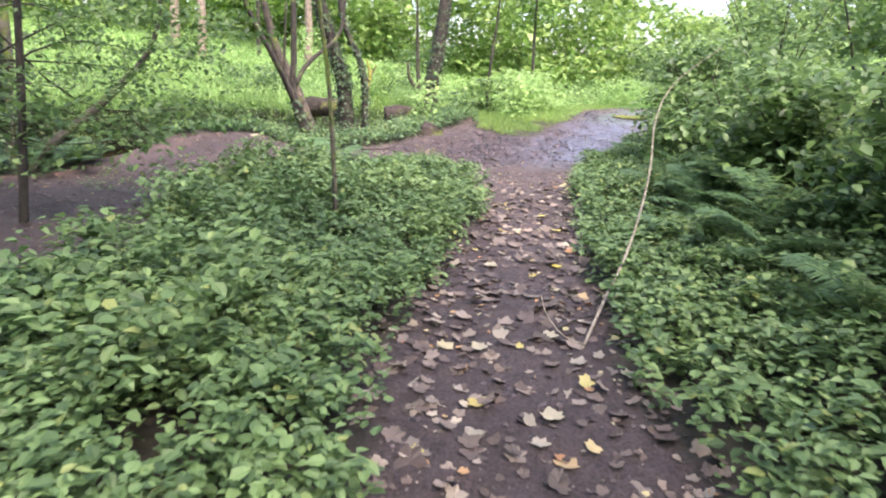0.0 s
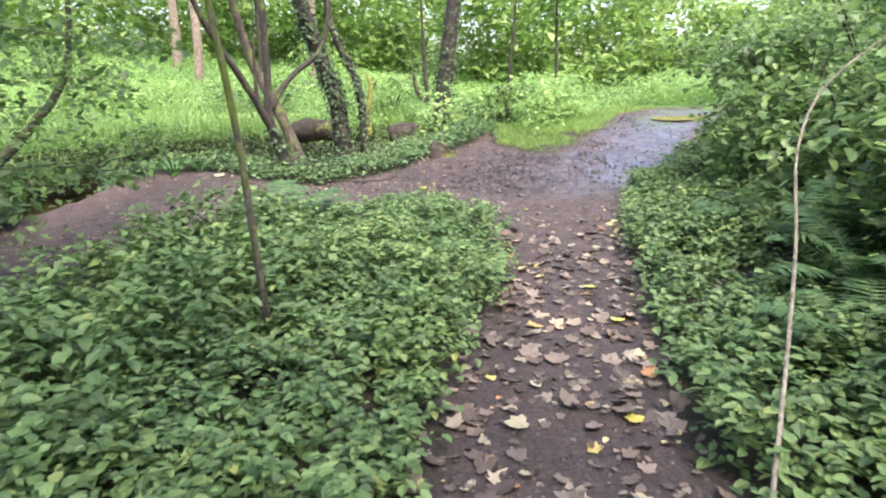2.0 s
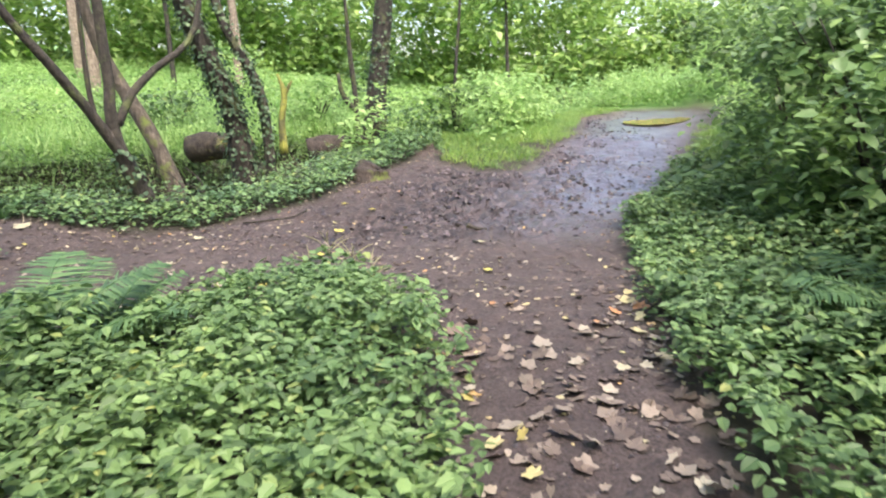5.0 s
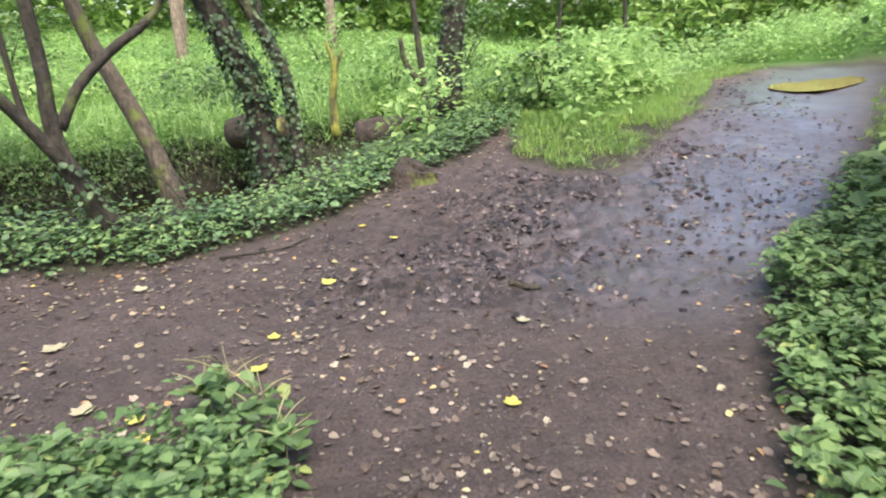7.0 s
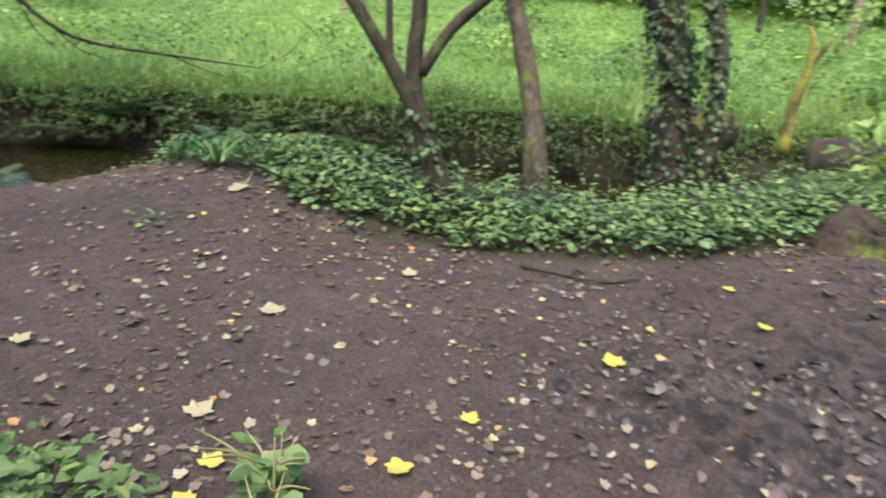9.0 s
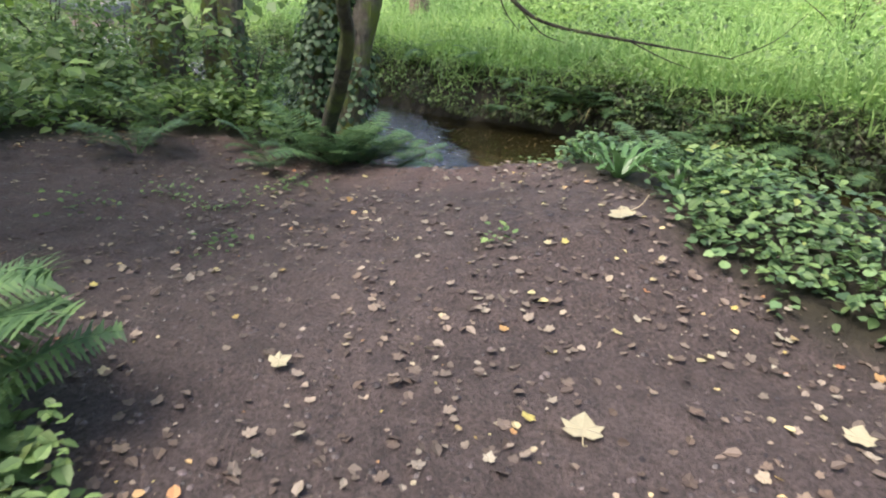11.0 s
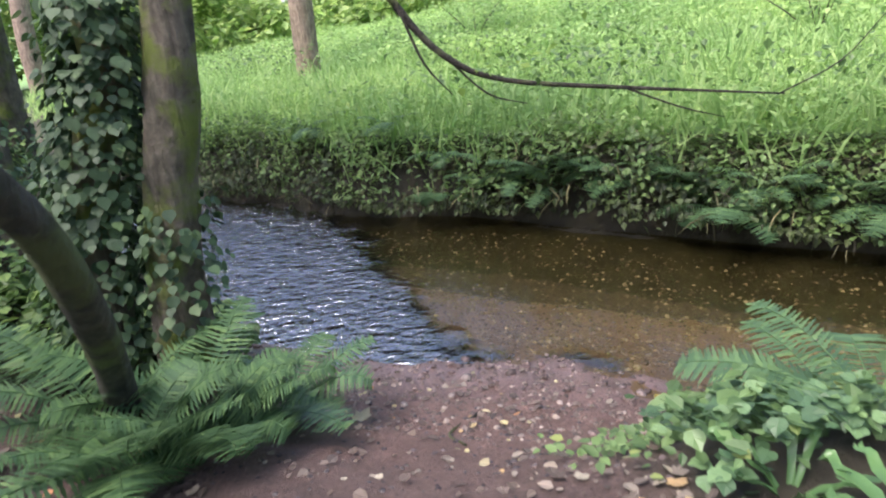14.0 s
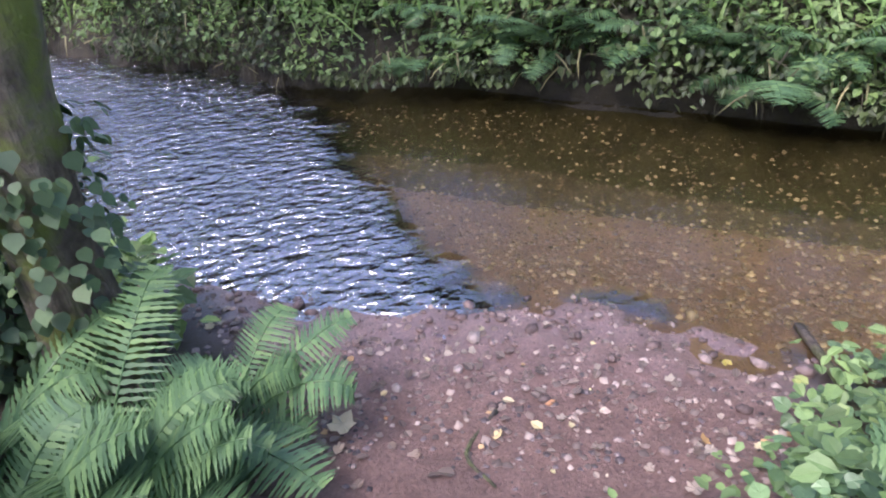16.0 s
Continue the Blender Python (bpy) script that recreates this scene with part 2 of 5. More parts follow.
LOG_BARK = bark_material("dark_log_bark", (0.018, 0.013, 0.01), (0.085, 0.062, 0.045), 0.25)

LOG_MOSS = bark_material("mossy_log_bark", (0.022, 0.016, 0.011), (0.09, 0.07, 0.045), 0.3, (0.2, 0.21, 0.05))


def ground_material():
    """Mud, wet where it is churned, its pit shade put into the colour, and dark leafy soil under the plants."""
    m, nt, p, out = material("woodland_ground")
    big, mid, fine = noise_tex(nt, 0.9, 6), noise_tex(nt, 7.0, 8, 0.7), noise_tex(nt, 55.0, 6, 0.7)
    mud = mixed(nt, 0.5, ramp(nt, mid.outputs[0], [(0.32, (0.03, 0.02, 0.018)), (0.66, (0.128, 0.098, 0.09))]).outputs[0], ramp(nt, big.outputs[0], [(0.3, (0.05, 0.038, 0.034)), (0.7, (0.125, 0.097, 0.09))]).outputs[0])
    # Fine contrast: damp blotches, and the shade of small pits as colour.
    mud = mixed(nt, 0.75, mud, ramp(nt, fine.outputs[0], [(0.36, (0.22, 0.2, 0.19)), (0.62, (1.3, 1.25, 1.23))]).outputs[0], "MULTIPLY")
    red = nt.nodes.new("ShaderNodeAttribute")
    red.attribute_name = "shore"
    mud = mixed(nt, red.outputs["Fac"], mud, mixed(nt, 0.6, ramp(nt, mid.outputs[0], [(0.3, (0.13, 0.078, 0.062)), (0.7, (0.26, 0.168, 0.142))]).outputs[0], ramp(nt, fine.outputs[0], [(0.35, (0.4, 0.38, 0.36)), (0.62, (1.1, 1.05, 1.0))]).outputs[0], "MULTIPLY"))
    # Soil is darkened further to stand for shade under the far bank.
    soil = ramp(nt, mid.outputs[0], [(0.3, (0.016, 0.014, 0.009)), (0.7, (0.055, 0.048, 0.026))])
    a = nt.nodes.new("ShaderNodeAttribute")
    a.attribute_name = "mud"
    col = mixed(nt, a.outputs["Fac"], soil.outputs[0], mud)
    far = nt.nodes.new("ShaderNodeAttribute")
    far.attribute_name = "meadow"
    col = mixed(nt, far.outputs["Fac"], col, ramp(nt, mid.outputs[0], [(0.3, (0.10, 0.22, 0.05)), (0.7, (0.22, 0.40, 0.10))]).outputs[0])
    ch = nt.nodes.new("ShaderNodeAttribute")
    ch.attribute_name = "churn"
    # Noise paints shaded hollows and dark wet mud into the churned ground.
    pit_shade = noise_tex(nt, 11.0, 5, 0.6)
    col = mixed(nt, ch.outputs["Fac"], col, mixed(nt, 1.0, col, ramp(nt, pit_shade.outputs[0], [(0.40, (0.22, 0.21, 0.22)), (0.56, (1.1, 1.08, 1.1))]).outputs[0], "MULTIPLY"))
    nt.links.new(col, p.inputs["Base Color"])
    wet = nt.nodes.new("ShaderNodeAttribute")
    wet.attribute_name = "wet"
    dry = ramp(nt, mid.outputs[0], [(0.3, (0.62, 0.62, 0.62)), (0.7, (0.85, 0.85, 0.85))])
    shine = ramp(nt, mid.outputs[0], [(0.3, (0.2, 0.2, 0.2)), (0.7, (0.45, 0.45, 0.45))])
    nt.links.new(mixed(nt, wet.outputs["Fac"], dry.outputs[0], shine.outputs[0]), p.inputs["Roughness"])
    nt.links.new(wet.outputs["Fac"], p.inputs["Coat Weight"])
    p.inputs["Coat Roughness"].default_value, p.inputs["Coat IOR"].default_value = 0.32, 2.3
    h = mixed(nt, 0.5, mid.outputs[0], fine.outputs[0])
    relief(nt, p, h, 1.0, 0.06)
    calm = nt.nodes.new("ShaderNodeMath")
    calm.operation = "MULTIPLY_ADD"
    calm.inputs[1].default_value, calm.inputs[2].default_value = -0.25, 1.0
    nt.links.new(wet.outputs["Fac"], calm.inputs[0])
    nt.links.new(calm.outputs[0], p.inputs["Normal"].links[0].from_node.inputs["Strength"])
    return m


GROUND = ground_material()


def water_material():
    """Clear shallow water: what lies below shows, and the sky mirrors by its angle; it ripples most at the riffle."""
    m, nt, p, out = material("stream_water")
    nt.nodes.remove(p)
    c = nt.nodes.new("ShaderNodeTexCoord")
    mp = nt.nodes.new("ShaderNodeMapping")
    mp.inputs["Rotation"].default_value = (0, 0, radians(35))
    mp.inputs["Scale"].default_value = (1.2, 0.7, 1)
    nt.links.new(c.outputs["Object"], mp.inputs[0])
    n1, n2 = node(nt, "ShaderNodeTexNoise", Scale=13.0, Detail=3.0), node(nt, "ShaderNodeTexNoise", Scale=4.0, Detail=2.0, Distortion=0.4)
    for n in (n1, n2):
        nt.links.new(mp.outputs[0], n.inputs["Vector"])
    a = nt.nodes.new("ShaderNodeAttribute")
    a.attribute_name = "riffle"
    h = nt.nodes.new("ShaderNodeMath")
    h.operation = "MULTIPLY"
    s = mixed(nt, a.outputs["Fac"], (0.05, 0.05, 0.05, 1), (1, 1, 1, 1))
    nt.links.new(mixed(nt, 0.4, n1.outputs[0], n2.outputs[0]), h.inputs[0])
    nt.links.new(s, h.inputs[1])
    b = node(nt, "ShaderNodeBump", Strength=1.0, Distance=0.11)
    nt.links.new(h.outputs[0], b.inputs["Height"])
    gloss = node(nt, "ShaderNodeBsdfGlossy", Roughness=0.03)
    clear = node(nt, "ShaderNodeBsdfTransparent", Color=(0.84, 0.82, 0.58, 1))
    fres = node(nt, "ShaderNodeFresnel", IOR=1.33)
    ior = nt.nodes.new("ShaderNodeMath")
    ior.operation = "MULTIPLY_ADD"
    ior.inputs[1].default_value, ior.inputs[2].default_value = 4.2, 1.36
    nt.links.new(a.outputs["Fac"], ior.inputs[0])
    nt.links.new(ior.outputs[0], fres.inputs["IOR"])
    nt.links.new(b.outputs[0], gloss.inputs["Normal"])
    nt.links.new(b.outputs[0], fres.inputs["Normal"])
    mix = nt.nodes.new("ShaderNodeMixShader")
    nt.links.new(fres.outputs[0], mix.inputs[0])
    nt.links.new(clear.outputs[0], mix.inputs[1])
    nt.links.new(gloss.outputs[0], mix.inputs[2])
    nt.links.new(mix.outputs[0], out.inputs[0])
    return m


WATER = water_material()
m_, nt_, p_, _ = material("river_pebble")
g_ = nt_.nodes.new("ShaderNodeObjectInfo")
n_ = noise_tex(nt_, 30.0, 5)
nt_.links.new(mixed(nt_, 0.4, ramp(nt_, g_.outputs["Random"], [(0.0, (0.07, 0.048, 0.042)), (0.7, (0.17, 0.12, 0.105)), (1.0, (0.30, 0.25, 0.22))]).outputs[0], ramp(nt_, n_.outputs[0], [(0.3, (0.4, 0.4, 0.4)), (0.7, (1, 1, 1))]).outputs[0], "MULTIPLY"), p_.inputs["Base Color"])
p_.inputs["Roughness"].default_value = 0.55
relief(nt_, p_, n_.outputs[0], 0.4, 0.01)
PEBBLE = m_

# ---- plan ----
CLEAR = [(1.15, -8), (1.13, 2.1), (1.1, 3), (1.14, 4.2), (1.2, 5.6), (1.5, 7.4), (1.72, 8.7), (2.1, 10.5), (2.6, 12.2), (3.5, 13.4), (4.7, 15.6), (7, 20.5), (8.6, 23.6),
         (6.6, 24.2), (4.3, 21.5), (3.1, 17.2), (1.7, 14.4), (1.07, 14.4), (0.6, 15), (0.45, 16.4), (0.1, 15.1), (-0.5, 14.4), (-0.85, 13.6), (-1.25, 12.95), (-1.75, 12.55), (-2.25, 12.15), (-2.7, 11.7),
         (-3.1, 11.3), (-3.6, 11.22), (-4.0, 11.0), (-4.4, 10.75), (-5.2, 10.95), (-6.0, 11.8), (-6.6, 12.6), (-8.0, 10.5), (-7.6, 9.0), (-6.4, 9.6), (-5.6, 9.75), (-5.5, 9.2), (-6.1, 8.5),
         (-6.5, 7.7), (-6.2, 6.9), (-4.9, 5.6), (-4.3, 4.4), (-3.8, 2), (-3.6, -8)]
ISLAND = [(-2.4, -8), (-2.5, 4.8), (-2.75, 6.8), (-2.35, 8.0), (-1.6, 9.0), (-1.0, 9.5), (-0.3, 9.7), (0.1, 9.2), (0.42, 8.2), (0.42, 7.1), (0.1, 5.5), (-0.1, 4.5), (-0.4, 3.3), (-0.35, 2), (-0.4, -8)]
STREAM = [(-60, -22), (-25, -3), (-17, 2), (-13, 4.6), (-11, 6.6), (-9.6, 8.4), (-8.75, 9.9), (-7.95, 11.0), (-7.25, 12.1), (-6.5, 13.2), (-5.2, 14.7), (-3.8, 16.1), (-2, 17.7), (0, 19.9), (3, 24), (12, 40), (30, 70)]
HALF, WATER_Z = 1.2, -0.47


def bare(x, y):
    """Distance into the trodden ground: plus inside."""
    return np.minimum(-poly_sdf(x, y, CLEAR), poly_sdf(x, y, ISLAND))


def shore(x, y):
    """Distance from the water's edge (minus: in the water), and the side: plus is the meadow."""
    d, s = line_side(x, y, STREAM)
    half = HALF + 0.25 * (vnoise(np.asarray(x) * 0.9, np.asarray(y) * 0.9, 5) - 0.5) + 0.35 * (1 - smooth(8.5, 10.2, y))
    half = half + np.where(s > 0, 0.12 * np.exp(-((np.asarray(y, float) - 11.3) / 1.5) ** 2), 0.3 * np.exp(-((np.asarray(y, float) - 9.9) / 0.8) ** 2))
    return d - half, s


def height(x, y, fine=True):
    x, y = np.asarray(x, float), np.asarray(y, float)
    west = 1 - smooth(-3.6, -2.3, x)
    z = west * np.clip(0.2 * (y - 9.4), -0.15, 0.32) * smooth(5.5, 8.5, y)
    z = z + (0.12 * np.clip(y - 12.3, 0, 4.0) + 0.02 * np.clip(y - 16.3, 0, 80)) * (1 - 0.6 * west)
    b = bare(x, y)
    east = smooth(-0.3, 0.3, x - 1.2 - 0.25 * np.clip(y - 7, 0, 6.4) - 0.47 * np.clip(y - 13.4, 0, 60))
    z = z + east * 0.22 * np.clip(-b - 0.5, 0, 5)
    z = z + 0.05 * smooth(0, 0.5, -b) * (1 - west)
    e, s = shore(x, y)
    beach = np.exp(-((x + 6.0) ** 2 + (y - 10.6) ** 2) / 2.6)
    reach = 0.75 + 1.9 * beach + 1.1 * smooth(11.6, 12.6, y) * (1 - smooth(14.0, 16.0, y)) * (1 - smooth(-1.6, -0.4, x))
    near = WATER_Z + (z - WATER_Z) * smooth(0, 1, e / reach)
    far = WATER_Z - 0.1 + 0.82 * smooth(-0.05, 0.55, e) + 0.65 * smooth(0.3, 12, e) + 0.10 * np.clip(e - 9, 0, 60)
    bed = WATER_Z - 0.02 - 0.16 * smooth(0, 0.8, -e) - 0.1 * smooth(0, 0.5, -e) * (s > 0)
    z = np.where(e < 0, bed, np.where(s > 0, far, near))
    if fine:
        inside = smooth(0, 0.35, b)
        z = z + inside * (0.03 * (vnoise(x * 8, y * 8, 11) - 0.5) + 0.02 * np.clip(vnoise(x * 13, y * 13, 12) - 0.6, 0, 1) * 2)
        churn = np.exp(-(((x - 0.7 - 0.30 * (y - 13)) / 1.7) ** 2)) * smooth(10.6, 11.6, y) * (1 - smooth(24, 30, y)) * inside
        z = z + 0.025 * (vnoise(x * 2.1, y * 2.1, 1) - 0.5) + 0.02 * (vnoise(x * 6, y * 6, 2) - 0.5) + 0.012 * (vnoise(x * 14, y * 14, 3) - 0.5)
        z = z + churn * (0.09 * (vnoise(x * 5, y * 5, 8) - 0.6) + 0.16 * np.abs(vnoise(x * 9, y * 9, 9) - 0.5) + 0.06 * (vnoise(x * 15, y * 15, 10) - 0.5))
        z = z + 0.10 * smooth(0.2, 1.0, -b) * (vnoise(x * 1.1, y * 1.1, 4) - 0.5)
    return z


def on_ground(x, y, dz=0.0):
    return Vector((x, y, float(height(np.array([x]), np.array([y]))[0]) + dz))


# ---- ground: one sheet to the horizon ----
def stretched(a, b, step, out):
    core = np.arange(a, b + step / 2, step)
    grow = step * np.cumsum(1.22 ** np.arange(1, 60))
    grow = grow[grow < out]
    return np.concatenate([a - grow[::-1], core, b + grow])


gx, gy = stretched(-9.5, 4.5, 0.055, 600), stretched(1.0, 17.0, 0.055, 600)
GX, GY = np.meshgrid(gx, gy)
GZ = height(GX, GY)
nx, ny = len(gx), len(gy)
idx = np.arange(nx * ny).reshape(ny, nx)
quads = np.stack([idx[:-1, :-1], idx[:-1, 1:], idx[1:, 1:], idx[1:, :-1]], -1).reshape(-1, 4)
ground = tagged(link_mesh("ground", np.stack([GX, GY, GZ], -1).reshape(-1, 3), quads, GROUND), "brown trodden mud and dark woodland soil", "ground", kind="structure")
fx, fy = GX.ravel(), GY.ravel()
fb, (fe, fs) = bare(fx, fy), shore(fx, fy)
layers = {
    # No mud on the far bank's foot: dark soil paints the undercut's shade.
    "mud": np.maximum(smooth(-0.12, 0.12, fb + 0.25 * (vnoise(fx * 3, fy * 3, 6) - 0.5)), (1 - smooth(-0.1, 0.1, fe)) * ((fs < 0) | (fe < -0.7))),
    "wet": (0.55 + 0.6 * vnoise(fx * 1.9, fy * 1.9, 61)) * (1 - 0.4 * np.exp(-(((fx - 0.8 - 0.33 * (fy - 13)) / 1.0) ** 2))) * np.exp(-(((fx - 2.2 - 0.45 * (fy - 13)) / 1.35) ** 2)) * smooth(10.6, 12.4, fy) * smooth(-0.1, 0.3, fb) + 0.4 * (1 - smooth(0, 0.6, fe)) * (fs < 0),
    "churn": np.exp(-(((fx - 0.8 - 0.33 * (fy - 13)) / 1.3) ** 2)) * smooth(10.9, 11.6, fy) * (1 - smooth(22, 28, fy)) * smooth(0.1, 0.5, fb) * 1.2,
    "shore": (1 - smooth(0.9, 2.3, fe)) * (fs < 0),
    "meadow": smooth(0.45, 1.6, fe) * (fs > 0) + smooth(14, 18, fy) * smooth(0.2, 1.5, -fb) * (fs < 0),
}
for key, values in layers.items():
    at = ground.data.attributes.new(key, "FLOAT", "POINT")
    at.data.foreach_set("value", np.clip(values, 0, 1).astype(np.float32))

# ---- stream ----
wx, wy = np.arange(-26, 3.01, 0.1), np.arange(-4, 24.01, 0.1)
WX, WY = np.meshgrid(wx, wy)
we, ws = shore(WX, WY)
wi = np.arange(WX.size).reshape(WX.shape)
keep = we < 0.45
cells = keep[:-1, :-1] | keep[1:, 1:] | keep[:-1, 1:] | keep[1:, :-1]
used, wq = np.unique(np.stack([wi[:-1, :-1], wi[:-1, 1:], wi[1:, 1:], wi[1:, :-1]], -1)[cells], return_inverse=True)
WX, WY, we, ws = WX.ravel()[used], WY.ravel()[used], we.ravel()[used], ws.ravel()[used]
stream = tagged(link_mesh("water", np.stack([WX, WY, np.full(WX.shape, WATER_Z)], -1), wq.reshape(-1, 4), WATER), "clear shallow stream, brown over gravel, rippled at a riffle", "stream", kind="structure")
at = stream.data.attributes.new("riffle", "FLOAT", "POINT")
rim = WY - 10.12 - 0.21 * (WX + 8.0) + 0.55 * (vnoise(WX * 1.7, WY * 1.7, 15) - 0.5) + 0.3 * (vnoise(WX * 5.5, WY * 5.5, 16) - 0.5)
rf = (1 - smooth(-0.16, 0.1, rim)) * (0.55 + 0.25 * vnoise(WX * 1.1, WY * 1.1, 17)) + 0.2 * np.exp(-((we + 0.05) / 0.08) ** 2) * (ws < 0) * (WY < 11.8) * (vnoise(WX * 4, WY * 4, 18) > 0.55)
at.data.foreach_set("value", np.clip(rf * 1.3, 0, 1).ravel().astype(np.float32))

# ---- leaf shapes: base at the origin, tip at y = 1 ----
OVATE = ([(0, 0, 0), (-0.34, 0.28, 0.07), (-0.26, 0.68, 0.03), (0, 1, -0.10), (0.26, 0.68, 0.03), (0.34, 0.28, 0.07)], [(0, 2, 1), (0, 3, 2), (0, 4, 3), (0, 5, 4)])
SIMPLE = ([(0, 0, 0), (-0.34, 0.42, 0.07), (0, 1, -0.1), (0.34, 0.42, 0.07)], [(0, 2, 1), (0, 3, 2)])
IVY = ([(0, 0, 0), (-0.30, 0.02, 0.03), (-0.45, 0.26, 0.04), (-0.44, 0.50, 0.02), (-0.26, 0.70, 0.04), (0, 1, -0.05), (0.26, 0.70, 0.04), (0.44, 0.50, 0.02), (0.45, 0.26, 0.04), (0.30, 0.02, 0.03), (0, 0.35, 0)],
       [(10, 1, 0), (10, 2, 1), (10, 3, 2), (10, 4, 3), (10, 5, 4), (10, 6, 5), (10, 7, 6), (10, 8, 7), (10, 9, 8), (10, 0, 9)])
BLADE = ([(-0.03, 0, 0), (0.03, 0, 0), (-0.025, 0.5, 0.02), (0.025, 0.5, 0.02), (0, 1, -0.16)], [(0, 1, 3), (0, 3, 2), (2, 3, 4)])
MAPLE = ([(0, 0.1, 0), (-0.22, 0.0, 0.02), (-0.5, 0.16, 0.08), (-0.40, 0.33, 0.01), (-0.54, 0.58, 0.10), (-0.32, 0.63, 0.0), (-0.22, 0.8, 0.03), (0.03, 0.98, 0.11), (0.2, 0.78, 0.03), (0.31, 0.62, 0.0), (0.52, 0.6, 0.03), (0.39, 0.34, 0.01), (0.47, 0.14, 0.07), (0.22, 0.0, 0.02), (0, 0.42, -0.01)],
         [(14, i + 1, i) for i in range(13)] + [(14, 0, 13)])


def tri3(template):
    return np.asarray(template[0], float), np.asarray(template[1])


def sown(n, box, test, seed):
    """Random places in a box where test(x, y) gives a chance."""
    r = np.random.default_rng(seed)
    x, y = r.uniform(box[0], box[1], n), r.uniform(box[2], box[3], n)
    k = r.random(n) < test(x, y)
    return x[k], y[k], r


def cover(name, label, category, n, box, test, seed, low, high, size, template, mat, tilt=(-0.5, 0.5), clump=1.4):
    """A low growth of leaves, top-heavy, in clumps. One mesh of kind stuff."""
    x, y, r = sown(n, box, test, seed)
    k = len(x)
    tuft = vnoise(x * clump, y * clump, seed) * 0.4 + vnoise(x * clump * 3.1, y * clump * 3.1, seed + 1) * 0.3 + vnoise(x * clump * 8, y * clump * 8, seed + 2) * 0.3
    top = low + (high - low) * tuft
    h = top * (1 - r.random(k) ** 1.8 * 0.9)
    p = np.stack([x, y, height(x, y) + h], -1)
    s = r.uniform(size[0], size[1], k)
    geo = many(tri3(template), p, s, r.uniform(0, 2 * np.pi, k), r.uniform(*tilt, k), r.uniform(-0.45, 0.45, k))
    return tagged(link_mesh(name, *geo, mat, flat=True), label, category, kind="stuff")


def verge_chance(x, y):
    return smooth(-0.12, 0.14, poly_sdf(x, y, ISLAND) * -1 + 0.2 * (vnoise(x * 4, y * 4, 21) - 0.45)) * smooth(0.15, 0.5, vnoise(x * 9, y * 9, 24))


def east_of_path(x, y):
    return x > 0.8 + 0.1 * np.clip(y - 6, 0, 40)


def near_side(x, y):
    e, s = shore(x, y)
    return e, s < 0


def right_chance(x, y):
    d = poly_sdf(x, y, CLEAR)
    return smooth(-0.10, 0.14, d + 0.2 * (vnoise(x * 4, y * 4, 22) - 0.45)) * east_of_path(x, y) * smooth(0.15, 0.5, vnoise(x * 9, y * 9, 25))


def strip_chance(x, y):
    e, n = near_side(x, y)
    d = poly_sdf(x, y, CLEAR)
    return smooth(-0.06, 0.12, d + 0.15 * (vnoise(x * 4, y * 4, 23) - 0.5)) * n * (e > -0.05) * (x < 0.8) * (y > 10.2) * (x > -7.4) * (np.hypot(x + 4.1, y - 11.15) > 0.42) * (1 - 0.93 * smooth(0.55, 1.0, d + 0.35 * (vnoise(x * 2.1, y * 2.1, 19) - 0.5)) * (x > -4.4))


cover("verge_plants", "dense green low woodland plants with toothed leaves", "undergrowth", 150000, (-2.8, 0.7, -1.0, 10.0), verge_chance, 31, 0.03, 0.52, (0.024, 0.074), OVATE, GREEN_VERGE, (-0.55, 0.35))
def tall_chance(x, y):
    return verge_chance(x, y) * (1 - smooth(-1.5, -0.9, x + 0.25 * np.sin(y * 1.7))) * smooth(0.3, 0.6, vnoise(x * 3.2, y * 3.2, 27))


cover("tall_nettles", "tall green toothed-leaved plants between two paths", "undergrowth", 30000, (-2.8, -0.8, 2.0, 8.6), tall_chance, 29, 0.15, 0.85, (0.04, 0.095), OVATE, GREEN_VERGE, (-0.7, 0.3))
cover("pathside_plants", "green low leafy plants beside a muddy path", "undergrowth", 125000, (0.9, 4.2, 0.5, 14.0), right_chance, 32, 0.02, 0.46, (0.026, 0.082), OVATE, GREEN_VERGE, (-0.55, 0.35))
cover("bank_ivy", "dark green ivy and low plants on a stream bank", "ivy", 60000, (-7.4, 0.6, 10.2, 18.0), strip_chance, 33, 0.02, 0.24, (0.028, 0.065), IVY, GREEN_IVY, (-0.6, 0.4))


cover("bank_herbs", "pale green small herbs among ivy on a bank", "undergrowth", 34000, (-7.4, 0.6, 10.2, 18.0), strip_chance, 28, 0.05, 0.34, (0.03, 0.08), OVATE, GREEN_VERGE, (-0.6, 0.4))


def grass_chance(x, y):
    d = poly_sdf(x, y, CLEAR)
    e, n = near_side(x, y)
    return smooth(-0.1, 0.2, d) * (x > 0.3) * (~east_of_path(x, y - 1.5) | (y > 14)) * n * (e > 0) * (1 - smooth(0.5, 1.8, d)) * smooth(0.25, 0.55, vnoise(x * 2.6, y * 2.6, 64) + 0.25 * smooth(0.2, 0.6, d))


cover("junction_grass", "bright green short grass at the edge of mud", "grass", 130000, (-0.5, 6.0, 13.8, 24.0), grass_chance, 34, 0.01, 0.05, (0.05, 0.15), BLADE, GREEN_GRASS, (0.3, 1.5))


def beyond_chance(x, y):
    d = poly_sdf(x, y, CLEAR)
    e, n = near_side(x, y)
    return smooth(0.25, 1.3, d) * n * (e > 0.1)


